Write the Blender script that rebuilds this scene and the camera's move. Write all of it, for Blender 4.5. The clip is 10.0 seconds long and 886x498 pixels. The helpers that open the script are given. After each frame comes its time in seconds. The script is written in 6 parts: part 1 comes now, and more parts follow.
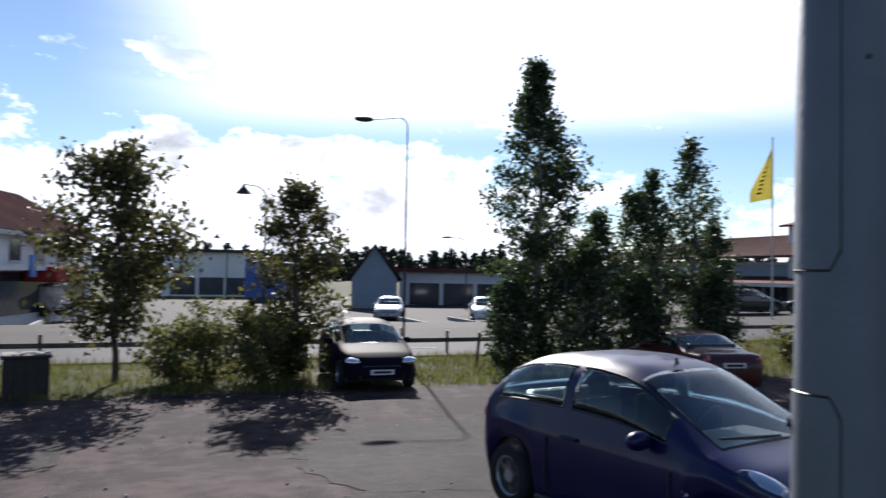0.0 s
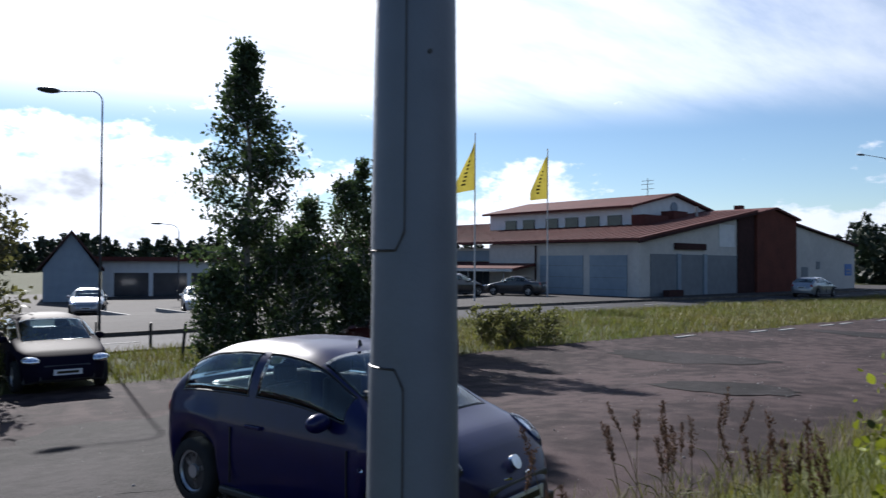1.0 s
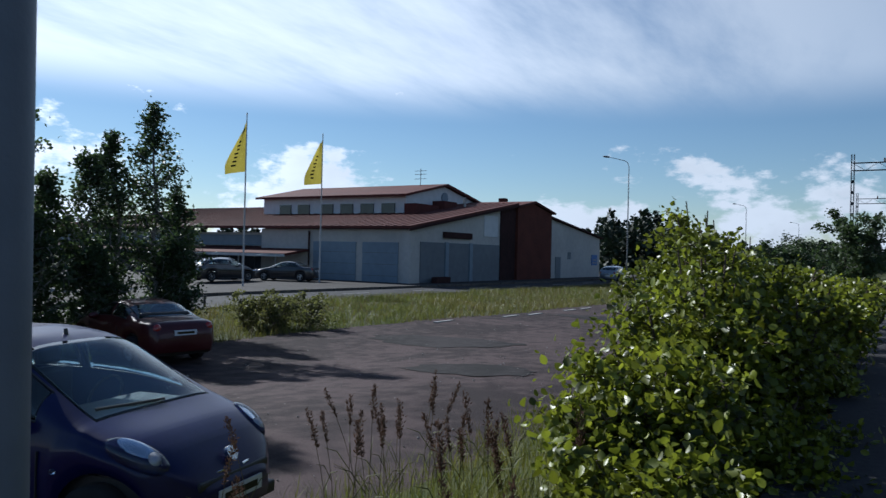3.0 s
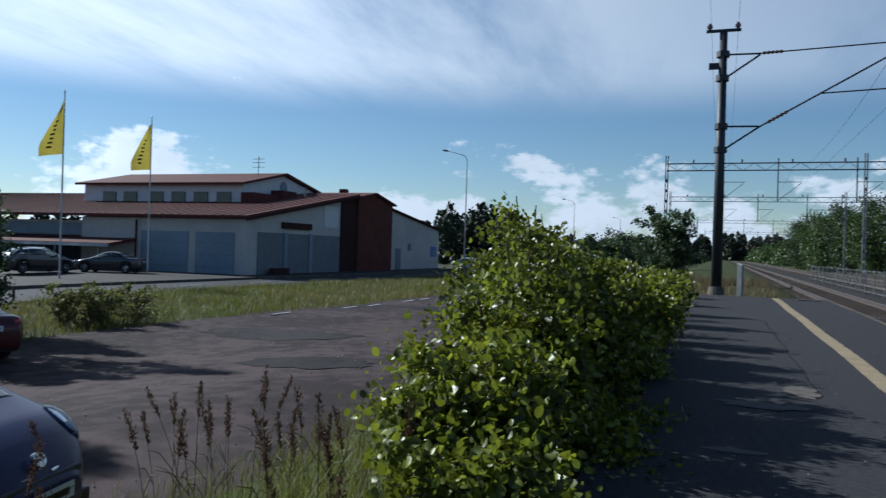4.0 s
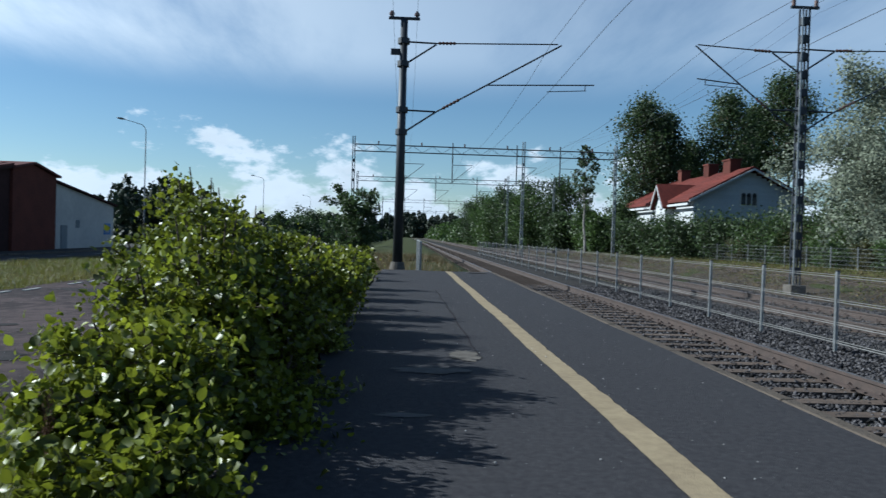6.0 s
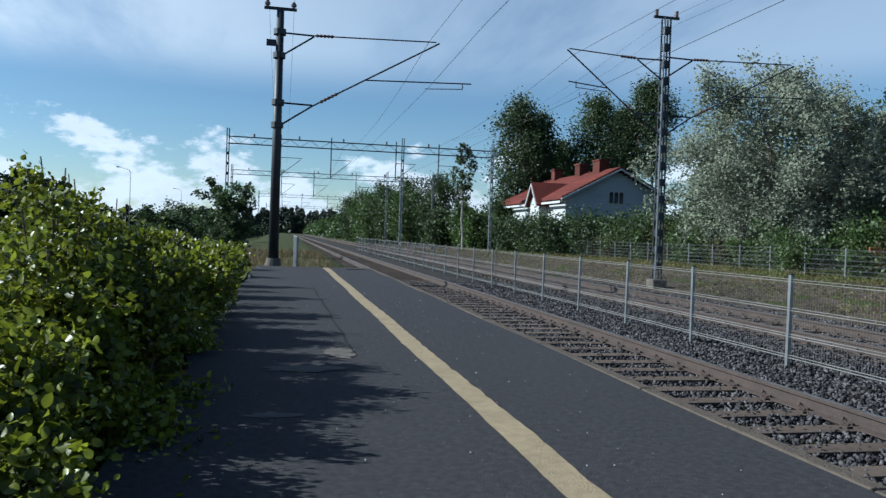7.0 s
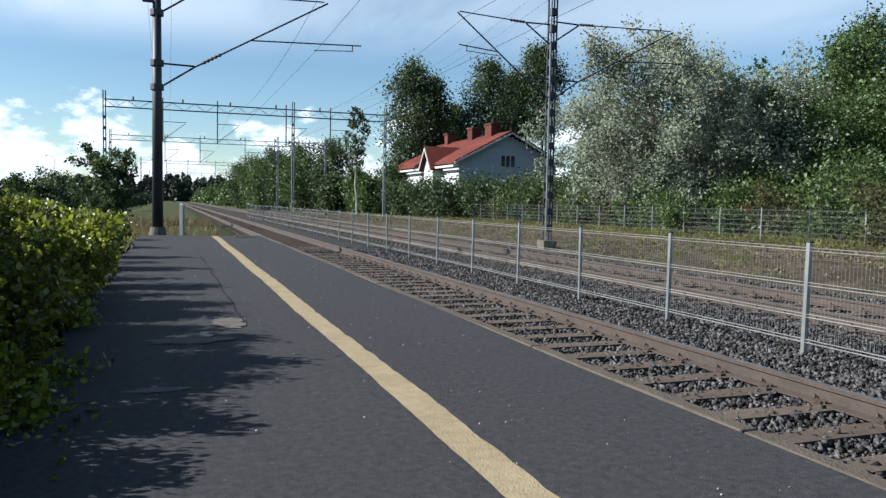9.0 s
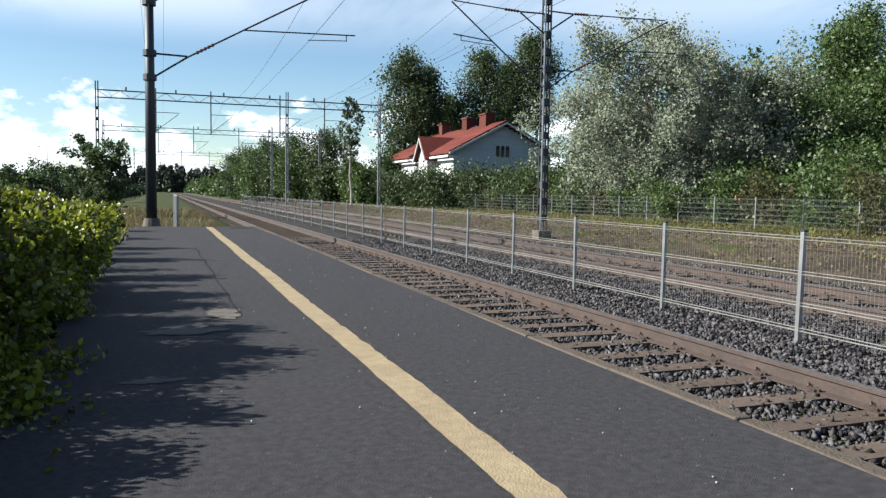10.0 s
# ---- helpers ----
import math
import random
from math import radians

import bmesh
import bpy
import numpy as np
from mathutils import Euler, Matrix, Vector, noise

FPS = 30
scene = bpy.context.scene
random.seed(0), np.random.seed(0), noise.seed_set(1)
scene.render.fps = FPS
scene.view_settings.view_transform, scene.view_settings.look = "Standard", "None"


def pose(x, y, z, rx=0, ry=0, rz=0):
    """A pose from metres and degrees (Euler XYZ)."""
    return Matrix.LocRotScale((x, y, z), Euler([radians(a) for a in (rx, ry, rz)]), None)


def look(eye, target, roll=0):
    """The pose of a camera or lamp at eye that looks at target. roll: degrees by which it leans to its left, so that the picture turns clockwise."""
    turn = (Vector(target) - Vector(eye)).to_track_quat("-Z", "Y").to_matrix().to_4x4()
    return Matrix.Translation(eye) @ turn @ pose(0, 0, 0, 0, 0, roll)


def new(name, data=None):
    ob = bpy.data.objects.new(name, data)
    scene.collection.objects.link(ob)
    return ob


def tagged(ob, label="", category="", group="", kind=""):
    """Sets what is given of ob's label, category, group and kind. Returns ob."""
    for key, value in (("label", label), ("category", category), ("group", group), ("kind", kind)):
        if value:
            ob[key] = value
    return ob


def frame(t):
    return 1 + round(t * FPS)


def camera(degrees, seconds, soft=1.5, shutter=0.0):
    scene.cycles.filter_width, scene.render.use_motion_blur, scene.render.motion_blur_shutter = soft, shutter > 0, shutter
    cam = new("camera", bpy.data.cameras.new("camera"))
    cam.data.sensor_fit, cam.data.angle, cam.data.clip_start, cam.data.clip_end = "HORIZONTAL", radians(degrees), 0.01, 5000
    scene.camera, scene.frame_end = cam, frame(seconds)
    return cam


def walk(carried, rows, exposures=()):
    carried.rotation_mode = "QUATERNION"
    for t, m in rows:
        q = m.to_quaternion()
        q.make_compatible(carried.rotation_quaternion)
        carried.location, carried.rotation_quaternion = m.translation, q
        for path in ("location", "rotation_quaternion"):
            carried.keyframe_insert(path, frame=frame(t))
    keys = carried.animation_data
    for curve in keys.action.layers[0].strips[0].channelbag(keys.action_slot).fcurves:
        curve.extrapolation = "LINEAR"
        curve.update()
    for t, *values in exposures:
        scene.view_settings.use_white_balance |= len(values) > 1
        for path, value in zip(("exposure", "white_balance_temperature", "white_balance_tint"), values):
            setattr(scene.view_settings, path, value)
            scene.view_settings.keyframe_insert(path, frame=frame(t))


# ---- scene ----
cam = camera(60.60, 10.0, 1.35, 0.25)
PATH = [
    (0, look((-0.504, -0.984, 1.165), (-2.3766, -0.2840, 1.2308), 1.00)),
    (0.5, look((-0.480, -0.775, 1.159), (-2.1644, 0.3012, 1.2282), 0.17)),
    (1, look((-0.360, -0.685, 1.155), (-1.8650, 0.6321, 1.1958), 0.31)),
    (1.5, look((-0.234, -0.567, 1.150), (-1.5864, 0.9067, 1.1784), 0.44)),
    (2, look((-0.139, -0.441, 1.157), (-1.3881, 1.1202, 1.2008), 0.52)),
    (3.3, look((-0.085, -0.350, 1.158), (-1.0640, 1.3940, 1.1546), 1.40)),
    (3.5, look((-0.089, -0.343, 1.161), (-0.9931, 1.4412, 1.1507), 1.33)),
    (4, look((-0.056, -0.316, 1.162), (-0.7483, 1.5603, 1.1625), 1.72)),
    (4.5, look((-0.057, -0.339, 1.173), (-0.5603, 1.5965, 1.1690), 1.53)),
    (5, look((-0.027, -0.309, 1.168), (-0.3230, 1.6688, 1.1595), 1.60)),
    (5.5, look((-0.005, -0.231, 1.146), (-0.1122, 1.7660, 1.1303), 1.71)),
    (6, look((0.025, -0.197, 1.142), (0.1247, 1.7999, 1.1079), 1.72)),
    (6.2, look((0.035, -0.201, 1.144), (0.2169, 1.7908, 1.1092), 1.92)),
    (7.5, look((0.086, -0.167, 1.142), (0.5858, 1.7688, 1.0993), 1.44)),
    (8, look((0.095, -0.168, 1.137), (0.6566, 1.7505, 1.0743), 0.92)),
    (8.5, look((0.103, -0.159, 1.127), (0.7210, 1.7412, 1.0386), 0.93)),
    (9, look((0.110, -0.144, 1.134), (0.7900, 1.7335, 1.0141), 1.06)),
    (9.5, look((0.121, -0.138, 1.128), (0.8209, 1.7301, 0.9913), 1.30)),
    (10, look((0.112, -0.135, 1.130), (0.8046, 1.7362, 0.9851), 0.90)),
]
LIGHT = [(0, 1.05, 6150, 14), (2, 0.72, 5750, 10), (3.5, 0.5, 5560, 6), (5.5, 0.66, 5460, 1), (7.5, 0.9, 5520, 1), (9, 1.26, 6050, 4), (10, 1.47, 6350, 6)]
walk(cam, PATH, LIGHT)

# ---- world, sun ----
SUN_WAY = Vector((-0.975, 0.22, 0.0)).normalized()   # level direction towards the sun
SUN_ELEV = radians(31)
world = bpy.data.worlds.new("sky")
scene.world = world
world.use_nodes = True
wn, wl = world.node_tree.nodes, world.node_tree.links
wn.clear()
w_out = wn.new("ShaderNodeOutputWorld")
w_bg = wn.new("ShaderNodeBackground")
w_bg.inputs["Strength"].default_value = 0.056
sky = wn.new("ShaderNodeTexSky")
sky.sky_type = "NISHITA"
sky.sun_disc = False
sky.sun_elevation = SUN_ELEV
sky.sun_rotation = math.atan2(SUN_WAY.x, SUN_WAY.y)
sky.air_density, sky.dust_density, sky.ozone_density = 1.0, 0.1, 3.0
w_co = wn.new("ShaderNodeTexCoord")
w_sep = wn.new("ShaderNodeSeparateXYZ")
wl.new(w_co.outputs["Generated"], w_sep.inputs[0])


def w_math(op, a, b=None, clamp=False):
    n = wn.new("ShaderNodeMath")
    n.operation, n.use_clamp = op, clamp
    for k, v in ((0, a), (1, b)):
        if v is None:
            continue
        if isinstance(v, (int, float)):
            n.inputs[k].default_value = v
        else:
            wl.new(v, n.inputs[k])
    return n.outputs[0]


def w_ramp(src, lo, hi):
    n = wn.new("ShaderNodeMapRange")
    n.interpolation_type = "SMOOTHSTEP"
    n.inputs["From Min"].default_value, n.inputs["From Max"].default_value = lo, hi
    wl.new(src, n.inputs["Value"])
    return n.outputs["Result"]


def w_noise(vec, scale, detail, rough=0.55):
    n = wn.new("ShaderNodeTexNoise")
    n.inputs["Scale"].default_value, n.inputs["Detail"].default_value, n.inputs["Roughness"].default_value = scale, detail, rough
    wl.new(vec, n.inputs["Vector"])
    return n.outputs["Fac"]


up = w_math("ADD", w_math("MAXIMUM", w_sep.outputs["Z"], 0.0), 0.09)
w_plane = wn.new("ShaderNodeCombineXYZ")      # the cloud layer seen from below
wl.new(w_math("DIVIDE", w_sep.outputs["X"], up), w_plane.inputs[0])
wl.new(w_math("DIVIDE", w_sep.outputs["Y"], up), w_plane.inputs[1])
w_stretch = wn.new("ShaderNodeMapping")
w_stretch.inputs["Scale"].default_value = (1.0, 0.32, 1.0)
w_stretch.inputs["Rotation"].default_value = (0, 0, radians(62))
wl.new(w_plane.outputs[0], w_stretch.inputs["Vector"])
veil = w_ramp(w_noise(w_stretch.outputs[0], 0.7, 8, 0.6), 0.27, 0.56)
high = w_math("MULTIPLY", w_ramp(w_sep.outputs["Z"], 0.165, 0.235), w_ramp(w_sep.outputs["Z"], 0.66, 0.42))
to_left = w_math("ADD", 0.42, w_math("MULTIPLY", w_ramp(w_sep.outputs["X"], 0.25, -0.5), 0.58))   # the veil thins out over the tracks
veil = w_math("MULTIPLY", w_math("MULTIPLY", veil, high), w_math("MULTIPLY", to_left, w_ramp(w_sep.outputs["Y"], -0.12, 0.14)))
w_low = wn.new("ShaderNodeMapping")
w_low.inputs["Scale"].default_value = (1.0, 1.0, 2.0)
w_low.inputs["Location"].default_value = (1.7, 0.6, 0.2)
wl.new(w_co.outputs["Generated"], w_low.inputs["Vector"])
banks = w_math("MULTIPLY", w_ramp(w_sep.outputs["X"], -0.76, -0.95), 0.15)      # towering heaps over the shops
heap_fac = w_math("ADD", w_noise(w_low.outputs[0], 7.2, 11, 0.6), w_math("MULTIPLY", w_math("SUBTRACT", 0.10, w_sep.outputs["Z"]), 1.25))
heap = w_ramp(w_math("ADD", heap_fac, banks), 0.515, 0.59)
band = w_math("MULTIPLY", w_ramp(w_sep.outputs["Z"], 0.36, 0.2), w_ramp(w_sep.outputs["Z"], -0.01, 0.02))
heap = w_math("MULTIPLY", heap, band)
cover = w_math("MAXIMUM", w_math("MULTIPLY", veil, 0.9), heap, True)
# clouds take the sun's side brighter
w_dot = wn.new("ShaderNodeVectorMath")
w_dot.operation = "DOT_PRODUCT"
wl.new(w_co.outputs["Generated"], w_dot.inputs[0])
w_dot.inputs[1].default_value = (SUN_WAY.x * math.cos(SUN_ELEV), SUN_WAY.y * math.cos(SUN_ELEV), math.sin(SUN_ELEV))
near_sun = w_ramp(w_dot.outputs["Value"], 0.45, 1.0)
thick = w_ramp(w_noise(w_low.outputs[0], 7.0, 5), 0.45, 0.72)
w_bright = w_math("ADD", 9.4, w_math("MULTIPLY", near_sun, 5.5))
w_bright = w_math("MULTIPLY", w_bright, w_math("SUBTRACT", 1.0, w_math("MULTIPLY", w_math("MULTIPLY", thick, heap), w_math("ADD", 0.16, w_math("MULTIPLY", banks, 3.2)))))
w_cloud = wn.new("ShaderNodeCombineXYZ")
for k, tone in enumerate((0.93, 0.97, 1.04)):
    wl.new(w_math("MULTIPLY", w_bright, tone), w_cloud.inputs[k])
w_mix = wn.new("ShaderNodeMix")
w_mix.data_type = "VECTOR"
wl.new(cover, w_mix.inputs[0])
wl.new(sky.outputs[0], w_mix.inputs[4])
wl.new(w_cloud.outputs[0], w_mix.inputs[5])
wl.new(w_mix.outputs[1], w_bg.inputs["Color"])
wl.new(w_bg.outputs[0], w_out.inputs[0])

sun = new("sun", bpy.data.lights.new("sun", "SUN"))
sun.data.energy, sun.data.angle, sun.data.color = 5.0, radians(0.6), (1.0, 0.94, 0.85)
sun.matrix_world = look(SUN_WAY * 50 + Vector((0, 0, 50 * math.tan(SUN_ELEV))), (0, 0, 0))


# ---- materials ----
def material(name, tone, tone2=None, rough=0.8, metal=0.0, grain=8.0, spread=0.5, bump=0.0, bump_scale=60.0, coat=0.0, vary=0.0, spec=0.5, through_light=0.0):
    """A surface with two scales of variation between two colours, and fine relief."""
    m = bpy.data.materials.new(name)
    m.use_nodes = True
    n, l = m.node_tree.nodes, m.node_tree.links
    b = n["Principled BSDF"]
    b.inputs["Roughness"].default_value, b.inputs["Metallic"].default_value = rough, metal
    b.inputs["Coat Weight"].default_value = coat
    b.inputs["Coat Roughness"].default_value = 0.04
    b.inputs["Specular IOR Level"].default_value = spec if rough < 0.8 else min(spec, 0.14)
    tone2 = tone2 or tuple(c * 0.7 for c in tone)
    co = n.new("ShaderNodeTexCoord")
    facs = []
    for s, d in ((grain, 6), (grain * 0.13, 3)):
        t = n.new("ShaderNodeTexNoise")
        t.inputs["Scale"].default_value, t.inputs["Detail"].default_value = s, d
        l.new(co.outputs["Object"], t.inputs["Vector"])
        facs.append(t.outputs["Fac"])
    add = n.new("ShaderNodeMath")
    add.operation = "ADD"
    l.new(facs[0], add.inputs[0])
    l.new(facs[1], add.inputs[1])
    rng = n.new("ShaderNodeMapRange")
    rng.inputs["From Min"].default_value, rng.inputs["From Max"].default_value = 1.0 - spread * 0.5, 1.0 + spread * 0.5
    l.new(add.outputs[0], rng.inputs["Value"])
    mix = n.new("ShaderNodeMix")
    mix.data_type = "RGBA"
    l.new(rng.outputs[0], mix.inputs[0])
    mix.inputs[6].default_value, mix.inputs[7].default_value = (*tone, 1), (*tone2, 1)
    colour = mix.outputs[2]
    if vary:
        geo, info = n.new("ShaderNodeNewGeometry"), n.new("ShaderNodeObjectInfo")
        s = n.new("ShaderNodeMath")
        s.operation = "ADD"
        l.new(geo.outputs["Random Per Island"], s.inputs[0])
        l.new(info.outputs["Random"], s.inputs[1])
        fr = n.new("ShaderNodeMath")
        fr.operation = "FRACT"
        l.new(s.outputs[0], fr.inputs[0])
        vr = n.new("ShaderNodeMapRange")
        vr.inputs["To Min"].default_value, vr.inputs["To Max"].default_value = 1 - vary, 1 + vary
        l.new(fr.outputs[0], vr.inputs["Value"])
        hs = n.new("ShaderNodeHueSaturation")
        l.new(vr.outputs[0], hs.inputs["Value"])
        l.new(colour, hs.inputs["Color"])
        colour = hs.outputs[0]
    l.new(colour, b.inputs["Base Color"])
    if bump:
        t = n.new("ShaderNodeTexNoise")
        t.inputs["Scale"].default_value, t.inputs["Detail"].default_value = bump_scale, 5
        l.new(co.outputs["Object"], t.inputs["Vector"])
        bp = n.new("ShaderNodeBump")
        bp.inputs["Strength"].default_value, bp.inputs["Distance"].default_value = bump, 0.02
        l.new(t.outputs["Fac"], bp.inputs["Height"])
        l.new(bp.outputs[0], b.inputs["Normal"])
    if through_light:
        tr = n.new("ShaderNodeBsdfTranslucent")
        l.new(colour, tr.inputs["Color"])
        ms = n.new("ShaderNodeMixShader")
        ms.inputs[0].default_value = through_light
        l.new(b.outputs[0], ms.inputs[1])
        l.new(tr.outputs[0], ms.inputs[2])
        l.new(ms.outputs[0], n["Material Output"].inputs[0])
    return m


def glass(name, tint, rough=0.02):
    m = bpy.data.materials.new(name)
    m.use_nodes = True
    b = m.node_tree.nodes["Principled BSDF"]
    b.inputs["Base Color"].default_value = (*tint, 1)
    b.inputs["Roughness"].default_value = rough
    b.inputs["Transmission Weight"].default_value = 1.0
    b.inputs["IOR"].default_value = 1.45
    return m


GRASS_GROUND = material("turf", (0.0279, 0.0386, 0.0082), (0.0446, 0.0454, 0.0149), 0.95, grain=3.0, bump=0.6, bump_scale=25)
EARTH = material("gravelly_earth", (0.078, 0.058, 0.043), (0.03, 0.025, 0.018), 0.95, grain=5.0, bump=0.6, bump_scale=40, spread=0.35)
LOT = material("worn_gravel_asphalt", (0.064, 0.0452, 0.0457), (0.0247, 0.0178, 0.019), 0.9, grain=2.6, spread=0.26, bump=1.0, bump_scale=55)
ASPHALT = material("road_asphalt", (0.0506, 0.0506, 0.0548), (0.0359, 0.0359, 0.0388), 0.85, grain=6.0, bump=0.25, bump_scale=90, spread=0.4)
PLATFORM = material("platform_asphalt", (0.0525, 0.0502, 0.0537), (0.0235, 0.0225, 0.0257), 0.82, grain=170.0, spread=0.6, bump=0.45, bump_scale=260)
ASPHALT_OLD = material("old_patch_asphalt", (0.026, 0.022, 0.024), (0.01, 0.009, 0.0098), 0.9, grain=4.0, spread=0.28, bump=1.0, bump_scale=22)
PAVING = material("pale_paving", (0.0584, 0.0538, 0.0523), (0.043, 0.04, 0.0391), 0.9, grain=4.0, bump=0.2)
CONCRETE = material("concrete", (0.1395, 0.1255, 0.1116), (0.079, 0.0698, 0.0605), 0.9, grain=9.0, bump=0.4, bump_scale=70)
LINE_PAINT = material("yellow_line_paint", (0.3, 0.24, 0.15), (0.2, 0.155, 0.1), 0.8, grain=16.0, spread=0.7, bump=0.3, bump_scale=90)
WHITE_PAINT = material("white_road_paint", (0.3571, 0.3571, 0.3472), (0.248, 0.248, 0.2381), 0.8, grain=12.0)
RUST = material("rusty_rail_side", (0.052, 0.034, 0.028), (0.030, 0.021, 0.018), 0.75, grain=30.0, bump=0.2)
RAIL_TOP = material("polished_rail_head", (0.34, 0.31, 0.30), (0.18, 0.14, 0.12), 0.38, metal=0.9, grain=20.0)
SLEEPER = material("concrete_sleeper", (0.112, 0.084, 0.067), (0.068, 0.052, 0.043), 0.9, grain=14.0, bump=0.3, vary=0.18)
STONES = material("ballast_stone", (0.082, 0.077, 0.08), (0.028, 0.026, 0.029), 0.85, grain=25.0, vary=0.85)
BALLAST = material("ballast_bed", (0.045, 0.041, 0.039), (0.018, 0.0165, 0.0158), 0.95, grain=22.0, spread=0.8, bump=1.0, bump_scale=32)
GALVANISED = material("galvanised_steel", (0.2677, 0.2741, 0.2805), (0.1913, 0.1976, 0.204), 0.45, metal=0.7, grain=10.0)
DARK_STEEL = material("dark_mast_steel", (0.0319, 0.0375, 0.0469), (0.0207, 0.0232, 0.03), 0.55, metal=0.3, grain=7.0)
POLE_STEEL = material("weathered_pole_zinc", (0.135, 0.158, 0.192), (0.088, 0.105, 0.132), 0.55, metal=0.35, grain=5.0, spread=0.8, bump=0.08)
BLACK = material("black_plastic", (0.015, 0.015, 0.017), (0.025, 0.025, 0.027), 0.5)
PORCELAIN = material("insulator_porcelain", (0.10, 0.05, 0.035), (0.06, 0.035, 0.03), 0.25)
FENCE_WIRE = material("weathered_fence_wire", (0.24, 0.235, 0.225), (0.16, 0.155, 0.15), 0.6, metal=0.4, grain=10.0)
WIRE = material("overhead_wire", (0.05, 0.05, 0.052), (0.03, 0.03, 0.03), 0.6, metal=0.4)
STUCCO = material("pale_grey_render", (0.50, 0.49, 0.47), (0.42, 0.41, 0.40), 0.9, grain=3.0, bump=0.15)
BLUE_STUCCO = material("white_painted_wall", (0.62, 0.64, 0.66), (0.54, 0.56, 0.58), 0.9, grain=2.0, bump=0.1)
GREY_PANEL = material("grey_blue_panel", (0.20, 0.26, 0.32), (0.16, 0.21, 0.265), 0.6, grain=2.0)
SLAB_PANEL = material("dark_blue_panel", (0.15, 0.175, 0.20), (0.115, 0.135, 0.16), 0.65, grain=2.0)
ROOF_RED = material("red_metal_roof", (0.1091, 0.0372, 0.0322), (0.0744, 0.0273, 0.0248), 0.75, spec=0.12, grain=2.5, spread=0.6, bump=0.1)
ROOF_DARK = material("dark_brown_roof", (0.06, 0.035, 0.035), (0.04, 0.027, 0.027), 0.85, grain=3.0, spec=0.0)
TILE_RED = material("red_clay_roof", (0.122, 0.031, 0.024), (0.08, 0.023, 0.019), 0.8, grain=3.0, bump=0.3, bump_scale=30, vary=0.15)
BRICK = material("red_brown_brick", (0.10, 0.034, 0.026), (0.068, 0.025, 0.02), 0.9, grain=6.0, bump=0.3, vary=0.25)
TIMBER_WHITE = material("white_painted_timber", (0.4284, 0.4345, 0.4406), (0.355, 0.3672, 0.3794), 0.75, grain=5.0, bump=0.1)
TIMBER_GREY = material("pale_blue_grey_timber", (0.40, 0.435, 0.475), (0.34, 0.375, 0.415), 0.75, grain=4.0, bump=0.1, vary=0.06)
WINDOW = material("dark_window_glass", (0.05, 0.06, 0.075), (0.03, 0.035, 0.045), 0.08, grain=1.0)
BARK = material("grey_bark", (0.13, 0.10, 0.08), (0.065, 0.05, 0.042), 0.95, grain=18.0, bump=0.6)
BIRCH_BARK = material("birch_bark", (0.34, 0.32, 0.30), (0.09, 0.08, 0.075), 0.9, grain=9.0, spread=0.9)
LEAF = material("birch_leaf", (0.1647, 0.183, 0.0154), (0.0854, 0.1074, 0.0099), 0.4, grain=12.0, vary=0.65, through_light=0.44)
LEAF_DARK = material("dark_leaf", (0.0495, 0.0765, 0.0252), (0.0315, 0.0522, 0.018), 0.55, grain=3.0, vary=0.4, through_light=0.42)
LEAF_RUST = material("rowan_leaf", (0.0821, 0.0782, 0.0251), (0.0508, 0.0547, 0.0187), 0.55, grain=1.5, spread=0.8, vary=0.4, through_light=0.5)
LEAF_GREEN = material("fresh_leaf", (0.0691, 0.1098, 0.0285), (0.0447, 0.0772, 0.0204), 0.5, grain=3.0, vary=0.4, through_light=0.42)
LEAF_WILLOW = material("silver_willow_leaf", (0.2705, 0.2897, 0.2253), (0.1803, 0.2061, 0.1482), 0.85, grain=2.0, vary=0.25, through_light=0.35)
LEAF_YELLOW = material("yellowing_leaf", (0.30, 0.24, 0.04), (0.33, 0.15, 0.03), 0.5, grain=3.0, vary=0.3, through_light=0.4)
LEAF_WEED = material("pale_weed_leaf", (0.125, 0.135, 0.04), (0.085, 0.085, 0.03), 0.7, grain=2.0, vary=0.4, through_light=0.5)
EDGE = material("worn_edge_concrete", (0.105, 0.085, 0.068), (0.06, 0.05, 0.042), 0.95, grain=11.0, spread=0.8, bump=0.6, bump_scale=60)
DIRT = material("brown_dirt", (0.033, 0.027, 0.0204), (0.021, 0.018, 0.0156), 0.95, grain=14.0, bump=0.3)
PALE_GRAVEL = material("pale_gravel", (0.32, 0.31, 0.3), (0.22, 0.21, 0.2), 0.9, vary=0.4)
NEEDLES = material("conifer_needles", (0.0192, 0.033, 0.0144), (0.012, 0.0216, 0.0096), 0.7, grain=1.0, vary=0.35, through_light=0.1)
GRASS_BLADE = material("grass_blade", (0.10, 0.135, 0.016), (0.16, 0.135, 0.034), 0.6, grain=0.9, spread=0.6, vary=0.4, through_light=0.35)
DRY_GRASS = material("dry_grass", (0.1403, 0.1028, 0.0421), (0.0935, 0.0654, 0.0281), 0.7, grain=2.0, vary=0.35, through_light=0.3)
PLUME = material("reed_plume", (0.104, 0.06, 0.04), (0.068, 0.04, 0.028), 0.9, grain=10.0, vary=0.3, through_light=0.2)
PAINT_BLUE = material("dark_blue_car_paint", (0.0042, 0.0055, 0.056), (0.003, 0.004, 0.044), 0.34, grain=40.0, coat=0.28, spec=0.2)
PAINT_DARK = material("dark_grey_car_paint", (0.010, 0.008, 0.018), (0.008, 0.007, 0.015), 0.6, grain=40.0, coat=0.0, spec=0.03)
